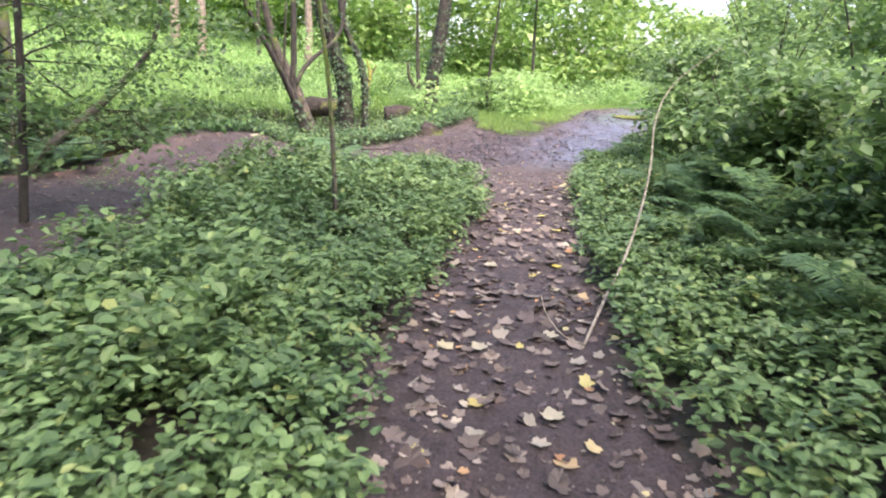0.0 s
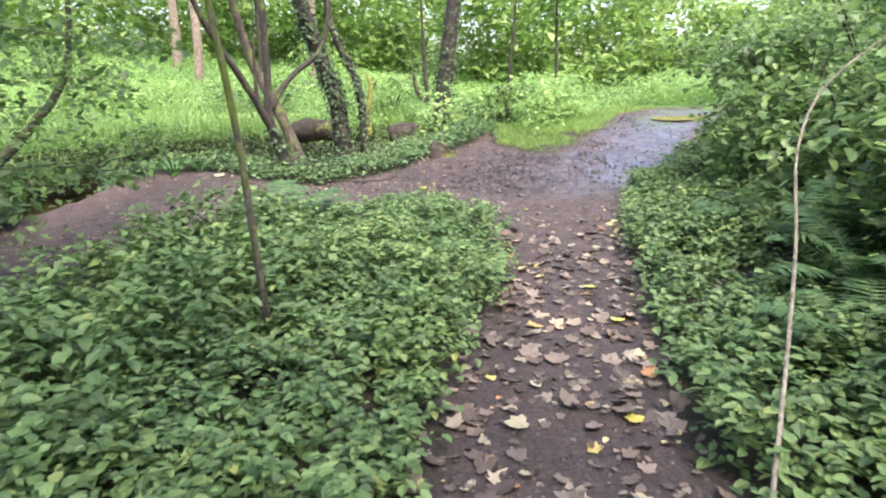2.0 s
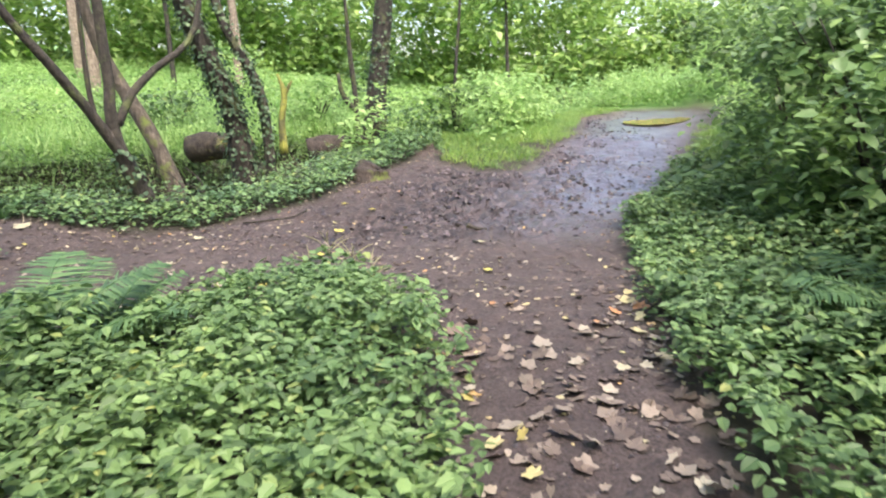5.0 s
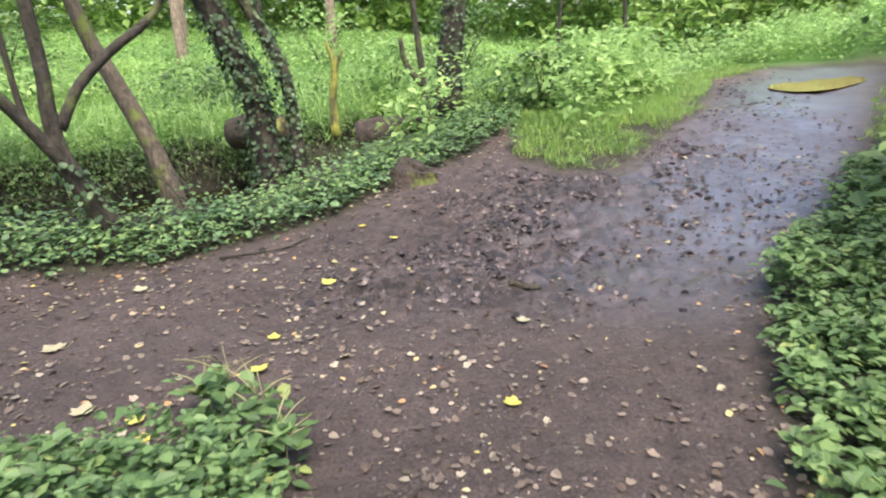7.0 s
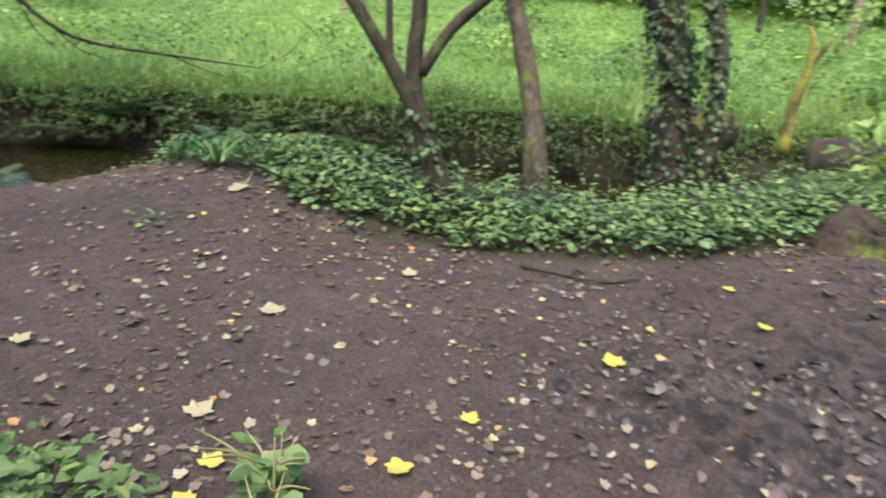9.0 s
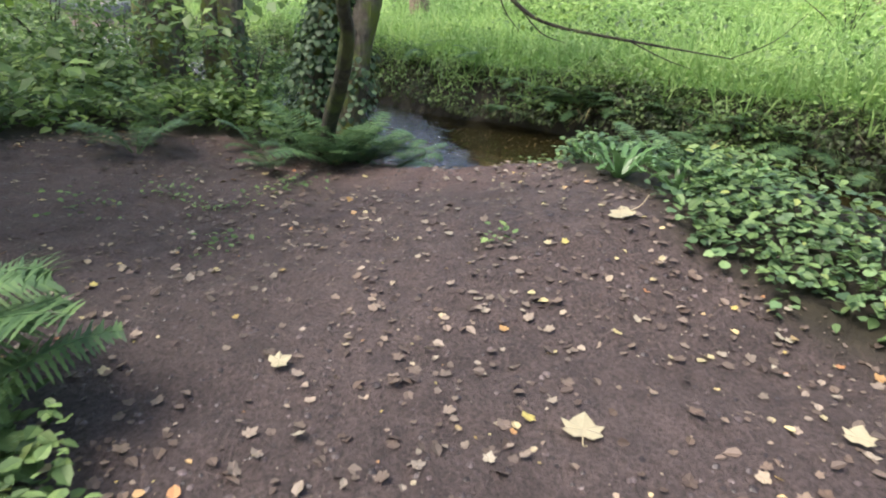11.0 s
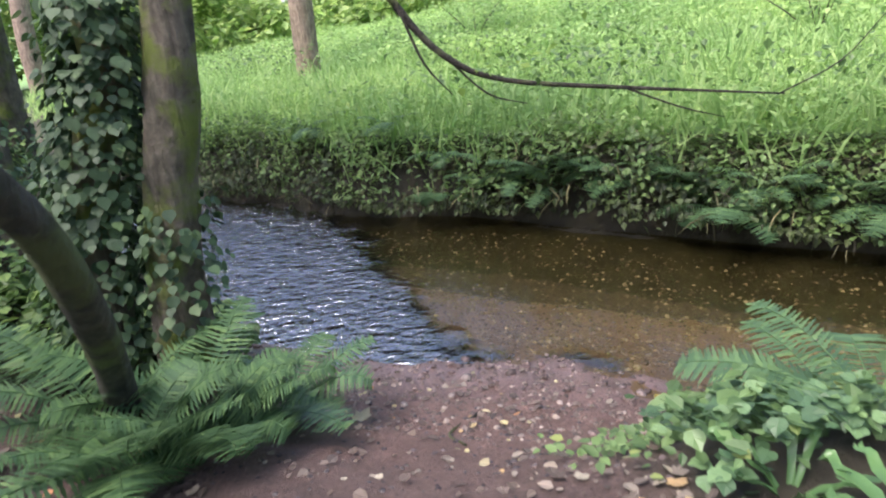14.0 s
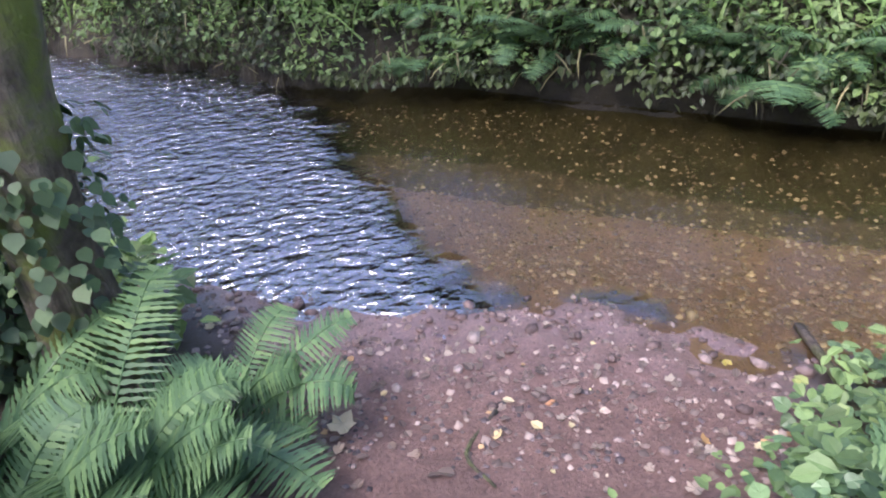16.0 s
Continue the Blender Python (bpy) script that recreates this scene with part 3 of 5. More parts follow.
cover("wood_edge_plants", "tall leafy woodland plants in a sunlit bright green", "undergrowth", 190000, (-1.0, 18.0, 14.5, 42.0), beyond_chance, 35, 0.1, 1.5, (0.06, 0.17), SIMPLE, GREEN_SUNLIT, (-0.8, 0.5), 0.7)


def south_chance(x, y):
    d = poly_sdf(x, y, CLEAR)
    e, n = near_side(x, y)
    return smooth(0.0, 0.25, d) * n * (e > 0.0) * (np.hypot(x + 5.75, y - 9.25) > 0.75)


cover("stream_side_plants", "dark green leafy plants under trees by a stream", "undergrowth", 48000, (-13.0, -4.3, -2.0, 9.9), south_chance, 36, 0.06, 0.55, (0.06, 0.13), OVATE, GREEN_BUSH, (-0.7, 0.4))


def meadow_chance(a, b):
    def chance(x, y):
        e, s = shore(x, y)
        return (s > 0) * smooth(a, a + 0.3, e) * (e < b)
    return chance


cover("meadow_plants", "tall nettles and balsam in a clearing, in a sunlit bright green", "undergrowth", 230000, (-24, 2, 3, 27), meadow_chance(0.08, 5.0), 37, 0.04, 0.85, (0.035, 0.095), OVATE, GREEN_SUNLIT, (-0.7, 0.4), 0.9)
cover("far_meadow_plants", "bright green sunlit growth across a wide clearing", "undergrowth", 400000, (-50, 12, -10, 55), meadow_chance(4.5, 34.0), 38, 0.1, 1.15, (0.07, 0.18), SIMPLE, GREEN_SUNLIT, (-0.7, 0.4), 0.45)

cover("meadow_grass", "tall grass and stems in a clearing, in a sunlit pale green", "grass", 130000, (-30, 4, 0, 32), meadow_chance(0.1, 12.0), 42, 0.02, 0.5, (0.22, 0.6), BLADE, GREEN_SUNLIT, (0.7, 1.5), 0.8)


def nettle_chance(x, y):
    return meadow_chance(0.6, 14.0)(x, y) * smooth(0.5, 0.72, vnoise(x * 0.8, y * 0.8, 91))


cover("meadow_nettles", "taller deep green nettle beds in a clearing", "undergrowth", 90000, (-26, 3, 2, 30), nettle_chance, 43, 0.3, 1.3, (0.06, 0.13), SIMPLE, GREEN_BUSH, (-1.0, 0.3), 1.1)


def elsewhere_chance(x, y):
    d = poly_sdf(x, y, CLEAR)
    e, n = near_side(x, y)
    done = ((x > -8.2) & (x < 0.9) & (y > 9.5) & (y < 18.5)) | ((x > -13) & (x < -4.3) & (y > -2) & (y < 9.9)) | ((x > 0.9) & (x < 3.2) & (y > 0.5) & (y < 14)) | ((x > -1) & (x < 18) & (y > 14.5) & (y < 42))
    return smooth(0.0, 0.3, np.minimum(d, 9)) * n * (e > 0.1) * ~done + (poly_sdf(x, y, ISLAND) < 0) * (y < -0.6)


cover("woodland_floor_plants", "green leafy plants over the floor of a wood", "undergrowth", 130000, (-26, 24, -20, 34), elsewhere_chance, 30, 0.06, 0.6, (0.10, 0.26), SIMPLE, GREEN_BUSH, (-0.7, 0.4), 0.8)
ROOT_FIBRE = leaf_material("root_fibre", [(0.0, (0.06, 0.05, 0.03)), (0.7, (0.14, 0.14, 0.06)), (1.0, (0.30, 0.27, 0.15))], 0.1, 0.8)


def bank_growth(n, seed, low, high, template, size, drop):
    """Leaves that hang over the undercut far bank, as a ragged curtain; the caller's leaf colour carries its light and
    shade.
    """
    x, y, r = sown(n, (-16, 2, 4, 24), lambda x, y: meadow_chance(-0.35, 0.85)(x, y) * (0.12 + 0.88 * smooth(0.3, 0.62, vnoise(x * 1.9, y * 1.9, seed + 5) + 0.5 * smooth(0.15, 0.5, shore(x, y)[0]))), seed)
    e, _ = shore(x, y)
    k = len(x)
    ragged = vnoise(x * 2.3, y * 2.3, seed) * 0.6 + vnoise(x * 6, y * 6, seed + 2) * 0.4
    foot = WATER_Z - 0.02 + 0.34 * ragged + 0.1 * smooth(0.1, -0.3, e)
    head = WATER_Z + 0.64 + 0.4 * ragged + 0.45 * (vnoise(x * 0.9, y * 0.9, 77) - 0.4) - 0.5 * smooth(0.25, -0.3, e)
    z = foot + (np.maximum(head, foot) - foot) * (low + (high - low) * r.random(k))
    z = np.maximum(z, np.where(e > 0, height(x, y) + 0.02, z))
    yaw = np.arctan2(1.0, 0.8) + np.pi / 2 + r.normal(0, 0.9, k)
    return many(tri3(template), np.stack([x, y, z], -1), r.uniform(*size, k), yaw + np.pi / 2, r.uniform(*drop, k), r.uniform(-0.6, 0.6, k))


tagged(link_mesh("bank_plants", *bank_growth(400000, 39, 0.0, 0.8, SIMPLE, (0.04, 0.10), (-1.4, 0.2)), BANK_SHADED, flat=True), "leaves hanging over an undercut stream bank, its shade in their dark green", "undergrowth", kind="stuff")
tagged(link_mesh("bank_top_plants", *bank_growth(300000, 40, 0.62, 1.08, OVATE, (0.03, 0.085), (-0.9, 0.5)), BANK_LIT, flat=True), "leaves along the top of a stream bank, in a lit mid-green", "undergrowth", kind="stuff")
tagged(link_mesh("bank_grass", *bank_growth(26000, 41, 0.1, 0.9, BLADE, (0.12, 0.34), (-1.5, 0.9)), ROOT_FIBRE, flat=True), "dry drooping grass and root fibres on a stream bank", "grass", kind="stuff")


# ---- trees ----
def crown_leaves(centre, radii, n, size, seed, lobes=9):
    """Leaves in loose lobes about a centre, with gaps between the lobes."""
    r = np.random.default_rng(seed)
    c = np.asarray(centre) + r.normal(0, 0.5, (lobes, 3)) * np.asarray(radii)
    k = r.integers(0, lobes, n)
    q = r.normal(0, 1, (n, 3))
    q /= np.linalg.norm(q, axis=1)[:, None] + 1e-9
    q *= (r.random(n) ** 0.5)[:, None]
    p = c[k] + q * np.asarray(radii) * 0.42
    return many(tri3(SIMPLE), p, r.uniform(size * 0.6, size * 1.3, n), r.uniform(0, 6.3, n), r.uniform(-0.9, 0.5, n), r.uniform(-0.7, 0.7, n))


def ivy_on(pts, radii, n, seed, spread=1.25, size=(0.03, 0.066)):
    """Ivy leaves that cling round a trunk."""
    r = np.random.default_rng(seed)
    pts, radii = np.asarray(pts, float), np.asarray(radii, float)
    u = r.random(n) * (len(pts) - 1)
    i = u.astype(int)
    f = (u - i)[:, None]
    c = pts[i] * (1 - f) + pts[i + 1] * f
    rad = radii[i] * (1 - f[:, 0]) + radii[i + 1] * f[:, 0]
    a = r.uniform(0, 2 * np.pi, n)
    d = rad * r.uniform(0.98, spread, n) + r.random(n) ** 3 * 0.10
    p = c + np.stack([np.cos(a) * d, np.sin(a) * d, np.zeros(n)], -1)
    return many(tri3(IVY), p, r.uniform(*size, n) * 1.05, a - np.pi / 2, r.uniform(-1.5, -0.5, n), r.uniform(-0.5, 0.5, n))


def tree(label, stems, bark, category="tree", crown=None, ivy=(), group="", name="tree", seg=12):
    """stems: (points, radii) of the trunk and of each limb. crown: centre, radii, leaves, size."""
    x, y, z = stems[0][0][0]
    top = empty(name, pose(x, y, z), label, category, group)
    for k, (pts, radii) in enumerate(stems):
        pts = np.asarray(pts, float) - (x, y, z)
        if k == 0:
            pts[0] = pts[0] - (0, 0, 0.15)
        part("trunk" if k == 0 else "limb", tube(pts, radii, seg if k == 0 else 8, 0.10, len(label) + k, 0.05 if k == 0 else 0), bark, top)
    for k, (pts, radii, n) in enumerate(ivy):
        part("ivy", ivy_on(np.asarray(pts, float) - (x, y, z), radii, n, 50 + k + len(label)), GREEN_TRUNK_IVY, top, "dark green clinging ivy")
    if crown:
        c, rd, n, s = crown
        part("crown", crown_leaves(np.asarray(c, float) - (x, y, z), rd, n, s, int(abs(x * 31 + y * 17)) + 3), GREEN_CROWN, top, "green leafy crown")
    return top


# the ivy-clad leaning pair at the bank
A0 = [(-2.48, 15.1, -0.15), (-2.56, 15.05, 1.1), (-2.74, 14.95, 1.75), (-3.05, 14.8, 2.75), (-3.5, 14.6, 4.6), (-3.9, 14.6, 7.0)]
tree("leaning dark trunk clad in ivy, on a stream bank", [(A0, [0.20, 0.155, 0.15, 0.14, 0.11, 0.04])], BARK, crown=((-3.9, 15.0, 7.6), (2.6, 2.6, 1.6), 1500, 0.16), ivy=[(A0[:5], [0.21, 0.17, 0.16, 0.15, 0.1], 1700)])
A1 = [(-2.06, 14.95, -0.1), (-2.05, 14.92, 1.0), (-2.17, 14.9, 1.65), (-2.6, 14.8, 2.75), (-2.7, 14.9, 5.0)]
tree("slim ivy-grown trunk beside a thicker one", [(A1, [0.09, 0.075, 0.07, 0.065, 0.02])], BARK, ivy=[(A1[:4], [0.09, 0.08, 0.07, 0.06], 500)])
C0 = [(-2.98, 13.72, -0.1), (-3.08, 13.75, 0.3), (-3.3, 13.85, 0.85), (-3.62, 13.95, 1.45), (-3.92, 14.0, 2.1), (-4.4, 14.0, 4.2), (-4.6, 13.9, 6.0)]
tree("grey leaning trunk with rough bark, on a bank", [(C0, [0.13, 0.115, 0.10, 0.09, 0.08, 0.055, 0.02])], BARK_GREY, crown=((-4.4, 12.6, 6.6), (2.0, 2.0, 1.2), 900, 0.15))
D0 = [(-2.76, 12.52, -0.02), (-2.93, 12.36, 0.5), (-3.03, 12.26, 0.9), (-3.05, 12.24, 1.3), (-3.03, 12.25, 1.75), (-3.05, 12.2, 3.2), (-3.3, 12.0, 5.2)]
tree("many-stemmed tree with thin dark crooked stems, on a bank",
     [(D0, [0.12, 0.095, 0.072, 0.062, 0.055, 0.045, 0.02]),
      ([(-2.98, 12.3, 0.75), (-3.14, 12.08, 1.21), (-3.3, 11.84, 1.64), (-3.6, 11.4, 2.4), (-3.8, 10.9, 3.4)], [0.07, 0.055, 0.05, 0.04, 0.015]),
      ([(-3.01, 12.27, 1.14), (-2.87, 12.44, 1.48), (-2.68, 12.62, 1.72), (-2.3, 13.0, 2.2), (-2.2, 13.2, 3.4)], [0.05, 0.045, 0.042, 0.035, 0.015]),
      ([(-3.14, 12.08, 1.2), (-3.16, 12.07, 1.64), (-3.1, 12.0, 2.6)], [0.03, 0.026, 0.012])],
     BARK, crown=((-3.4, 11.8, 5.6), (1.9, 1.9, 1.3), 900, 0.14), ivy=[(D0[:3], [0.13, 0.11, 0.08], 140)])
B0 = [(-0.75, 18.6, 0.6), (-0.62, 18.55, 1.5), (-0.5, 18.55, 2.4), (-0.3, 18.6, 4.5), (-0.2, 18.6, 8.0)]
tree("upright dark ivy-grown trunk beyond the mud", [(B0, [0.26, 0.2, 0.19, 0.16, 0.05])], BARK, crown=((-0.2, 18.8, 8.4), (2.8, 2.8, 1.8), 1500, 0.18), ivy=[(B0[:4], [0.26, 0.2, 0.19, 0.16], 700)])
S0 = [(-0.98, 17.9, 0.55), (-1.0, 17.9, 1.2), (-1.08, 17.9, 2.2), (-1.15, 17.9, 4.0)]
tree("thin dark sapling with a broken side stub", [(S0, [0.06, 0.05, 0.045, 0.015]), ([(-1.0, 17.9, 1.0), (-1.25, 17.85, 1.35), (-1.32, 17.85, 1.75)], [0.055, 0.05, 0.035])], BARK, name="sapling")
P0 = [(-1.05, 5.85, 0.1), (-1.06, 5.75, 0.6), (-1.1, 5.71, 1.33), (-1.18, 5.68, 2.0), (-1.3, 5.6, 3.2)]
tree("thin leaning sapling stem among low plants", [(P0, [0.026, 0.023, 0.02, 0.018, 0.008])], BARK_MOSS, name="sapling", crown=((-1.4, 6.0, 2.9), (0.8, 0.8, 0.6), 220, 0.08), seg=8)
Q0 = [(-3.84, 5.52, 0.0), (-3.76, 5.57, 0.98), (-3.71, 5.6, 1.91), (-3.7, 5.7, 3.4)]
tree("slim dark sapling beside a bare path", [(Q0, [0.04, 0.035, 0.03, 0.012])], BARK, name="sapling", crown=((-3.9, 6.6, 2.3), (1.5, 1.6, 1.0), 1100, 0.09), seg=8)

# hazel stems whose leafy sprays hang over the lower track
for hx, hy, tips in ((-4.75, 6.0, ((-3.4, 7.4, 1.55), (-2.9, 8.0, 1.9), (-3.7, 8.2, 1.35), (-4.0, 7.2, 1.9), (-3.1, 6.8, 2.1), (-3.3, 6.7, 0.95), (-2.8, 6.9, 1.0))), (-4.6, 4.9, ((-3.3, 6.0, 1.8), (-3.9, 6.6, 1.3), (-2.7, 6.6, 2.2), (-4.3, 6.3, 1.0), (-3.0, 6.0, 0.75), (-3.6, 5.6, 0.9)))):
    g = on_ground(hx, hy)
    trunk = [(hx, hy, g.z), (hx + 0.05, hy, 0.9), (hx + 0.1, hy + 0.05, 2.0), (hx + 0.2, hy, 3.4)]
    hazel = tree("slender hazel with leafy sprays over a bare track", [(trunk, [0.03, 0.026, 0.02, 0.008])] + [([(hx + 0.05, hy, 1.0 + 0.2 * k), ((hx + tx) / 2, (hy + ty) / 2, tz + 0.05), (tx, ty, tz)], [0.014, 0.009, 0.003]) for k, (tx, ty, tz) in enumerate(tips)], BARK, name="hazel", seg=7)
    leaves = joined(*[crown_leaves((tx - hx, ty - hy, tz - g.z), (0.75, 0.75, 0.4), 240, 0.085, 300 + k) for k, (tx, ty, tz) in enumerate(tips)])
    part("foliage", leaves, GREEN_BUSH, hazel, "broad soft green hazel leaves")

# beside the water
E0 = [(-6.4, 9.02, -0.25), (-6.4, 9.06, 0.35), (-6.4, 9.12, 0.8), (-6.4, 9.21, 1.2), (-6.42, 9.28, 1.7), (-6.5, 9.45, 4.0), (-6.7, 9.5, 7.5)]
E1 = [(-6.45, 8.62, -0.2), (-6.45, 8.7, 0.6), (-6.45, 8.86, 1.15), (-6.45, 8.95, 1.7), (-6.6, 8.6, 3.8), (-6.9, 8.2, 6.5)]
tree("mossy grey twin trunk with ivy, at the water's edge", [(E0, [0.17, 0.14, 0.125, 0.12, 0.115, 0.08, 0.03]), (E1, [0.15, 0.115, 0.105, 0.10, 0.06, 0.02])], BARK_MOSS,
     crown=((-6.6, 9.3, 8.0), (2.2, 2.0, 1.4), 1000, 0.16), ivy=[(E1[:4], [0.2, 0.17, 0.16, 0.14], 2600), (E0[:3], [0.18, 0.155, 0.135], 500)])
F0 = [(-5.95, 8.85, -0.15), (-5.65, 9.0, 0.27), (-5.3, 9.15, 0.59), (-4.9, 9.29, 0.995), (-4.7, 9.3, 1.2), (-4.5, 9.32, 1.41), (-4.2, 9.25, 1.9), (-3.9, 9.0, 3.2)]
tree("slim dark leaning mossy trunk beside ferns", [(F0, [0.08, 0.066, 0.06, 0.052, 0.046, 0.042, 0.035, 0.015])], BARK_DARK, crown=((-4.0, 8.7, 4.0), (1.2, 1.2, 0.7), 300, 0.12))
for bx, by, br, lean in ((-8.2, 6.5, 0.19, -0.05), (-9.1, 6.8, 0.19, 0.04), (-8.3, 7.25, 0.15, -0.12), (-10.6, 6.4, 0.15, 0.22), (-12.5, 4.2, 0.22, 0.05), (-7.2, 4.0, 0.16, -0.1)):
    g = on_ground(bx, by)
    tree("dark straight trunk in shaded undergrowth", [([(bx, by, g.z), (bx + lean * 0.6, by, g.z + 1.5), (bx + lean * 1.5, by + 0.1, g.z + 3.5), (bx + lean * 3, by, g.z + 8)], [br * 1.2, br, br * 0.9, br * 0.3])], BARK_MOSS,
         crown=((bx, by, g.z + 7.5), (2.4, 2.4, 1.6), 900, 0.18), group="shaded trunks", ivy=[([(bx, by, g.z), (bx + lean * 0.6, by, g.z + 1.5)], [br * 1.2, br], 420)])
for bx, by, br in ((-17.5, 8.9, 0.24), (-19.0, 21.5, 0.42), (-10.5, 27.0, 0.16), (-26, 19, 0.3), (-7.5, 33, 0.18), (-15, 35, 0.22), (-27, -1, 0.3)):
    g = on_ground(bx, by)
    tree("pale brown trunk standing in a green clearing", [([(bx, by, g.z), (bx + 0.1, by, g.z + 2), (bx, by + 0.2, g.z + 5), (bx + 0.3, by, g.z + 10)], [br * 1.15, br, br * 0.85, br * 0.3])], BARK_TAN,
         crown=((bx, by, g.z + 10), (3.6, 3.6, 2.6), 1500, 0.26), group="clearing trunks")
for bx, by, br in ((3.2, 27, 0.07), (1.2, 24.5, 0.05), (-9, 30, 0.09)):
    g = on_ground(bx, by)
    lean = 0.25 * math.sin(bx * 7)
    tree("slim dark young trunk at the edge of a wood", [([(bx, by, g.z), (bx + lean * 0.3, by, g.z + 1.6), (bx + lean, by + 0.1, g.z + 3.4), (bx + lean * 1.5, by, g.z + 6)], [br * 1.2, br, br * 0.9, br * 0.3])], BARK,
         crown=((bx + lean, by, g.z + 5.2), (1.6, 1.6, 1.4), 500, 0.2), group="young trunks", name="sapling", seg=8)
Y0 = [(-2.35, 17.3, 0.45), (-2.34, 17.3, 0.9), (-2.26, 17.3, 1.4), (-2.36, 17.3, 1.75)]
tree("bent dead stem covered in yellow-green moss", [(Y0, [0.085, 0.06, 0.055, 0.02]), ([(-2.27, 17.3, 1.35), (-2.1, 17.3, 1.62)], [0.05, 0.02])], BARK_YELLOW, "dead stem", name="dead_stem")


def fallen_log(label, a, b, r, mat):
    a, b = Vector(a), Vector(b)
    mid = (a + b) / 2
    ob = link_mesh("fallen_log", *tube([a - mid, (a - mid) * 0.4 + Vector((0, 0, 0.03)), (b - mid) * 0.5, b - mid], [r, r * 1.05, r * 0.98, r * 0.85], 14, 0.12, 3, 0.03), mat)
    ob.location = mid
    return tagged(ob, label, "log")


fallen_log("mossy dark hollow log lying across the stream", (-4.05, 17.25, 0.42), (-2.9, 16.95, 0.5), 0.25, LOG_MOSS)
fallen_log("dark brown thick log lying beyond the mud", (-1.75, 16.5, 0.40), (-0.62, 16.75, 0.44), 0.22, LOG_BARK)

# a solid lump added for the dark of an undercut root hollow, at the edge of the mud
stump = link_mesh("hollow_lump", *tube([(0, 0, -0.15), (0.02, 0, 0.05), (0.03, 0.02, 0.2), (0.06, 0.02, 0.27)], [0.36, 0.30, 0.22, 0.12], 14, 0.25, 5, 0.08), LOG_BARK)
stump.location = on_ground(-0.5, 14.25, -0.1)
tagged(stump, "dark low lump standing for a root hollow at the edge of mud", "stump")

# an ochre puddle in the wheel rut
pud, ntp, pp, _ = material("ochre_puddle")
pn = noise_tex(ntp, 2.0, 4)
ntp.links.new(ramp(ntp, pn.outputs[0], [(0.3, (0.22, 0.14, 0.06)), (0.7, (0.34, 0.23, 0.10))]).outputs[0], pp.inputs["Base Color"])
pp.inputs["Roughness"].default_value = 0.08
pa = np.linspace(0, 2 * np.pi, 48, endpoint=False)
pr = 1 + 0.25 * (vnoise(np.cos(pa) * 2 + 5, np.sin(pa) * 2, 71) - 0.5)
pco = np.concatenate([[(0, 0, 0)], np.stack([pr * 1.9 * np.cos(pa), pr * 0.75 * np.sin(pa), 0 * pa], -1)])
puddle = link_mesh("puddle", pco, np.array([(0, 1 + i, 1 + (i + 1) % 48) for i in range(48)]), pud)
puddle.matrix_world = pose(5.9, 20.6, float(height(np.array([5.9]), np.array([20.6]), False)[0]) + 0.005, 0, 0, 62)
tagged(puddle, "shallow ochre muddy puddle on a track", "puddle", kind="structure")

# the bough over the stream
W0 = [(-8.6, 9.6, 3.6), (-8.45, 10.0, 2.3), (-8.45, 10.37, 1.65), (-8.3, 10.7, 1.25), (-8.15, 11.13, 1.04), (-7.98, 12.0, 0.92), (-7.79, 13.15, 0.79)]
tree("thin dark drooping bough over the stream", [(W0, [0.05, 0.04, 0.032, 0.026, 0.02, 0.015, 0.006]),
     ([(-8.42, 10.4, 1.6), (-8.35, 10.55, 1.2), (-8.3, 10.75, 0.95)], [0.012, 0.01, 0.004]), ([(-8.3, 10.7, 1.25), (-8.2, 11.0, 0.95), (-8.15, 11.3, 0.85)], [0.01, 0.008, 0.004]),
     ([(-7.98, 12.0, 0.92), (-7.9, 12.4, 0.75), (-7.8, 12.7, 0.66)], [0.01, 0.007, 0.003]), ([(-7.79, 13.1, 0.79), (-7.7, 13.5, 1.0), (-7.7, 13.8, 1.3)], [0.006, 0.005, 0.003])],
     BARK, "branch", crown=((-8.2, 11.4, 1.15), (0.7, 1.5, 0.5), 130, 0.07), name="bough", seg=8)

# the arching cane beside the path
top = empty("bramble_cane", pose(0.85, 3.5, 0.0), "pale bare arching bramble cane leaning over a path", "bramble")
part("cane", tube(np.array([(0.0, 0.0, -0.02), (0.24, 0.55, 0.1), (0.47, 1.02, 0.25), (0.66, 1.42, 0.5), (0.8, 1.75, 0.85), (0.85, 1.95, 1.25), (1.0, 2.05, 1.55), (1.3, 1.95, 1.85)]), [0.010, 0.010, 0.0095, 0.009, 0.008, 0.007, 0.006, 0.004], 7, 0.1, 2), CANE, top)
part("side_cane", tube(np.array([(0.02, 0.03, 0.0), (-0.12, 0.0, 0.06), (-0.22, 0.08, 0.16), (-0.25, 0.16, 0.25)]), [0.006, 0.005, 0.004, 0.003], 6, 0.1, 4), CANE, top)



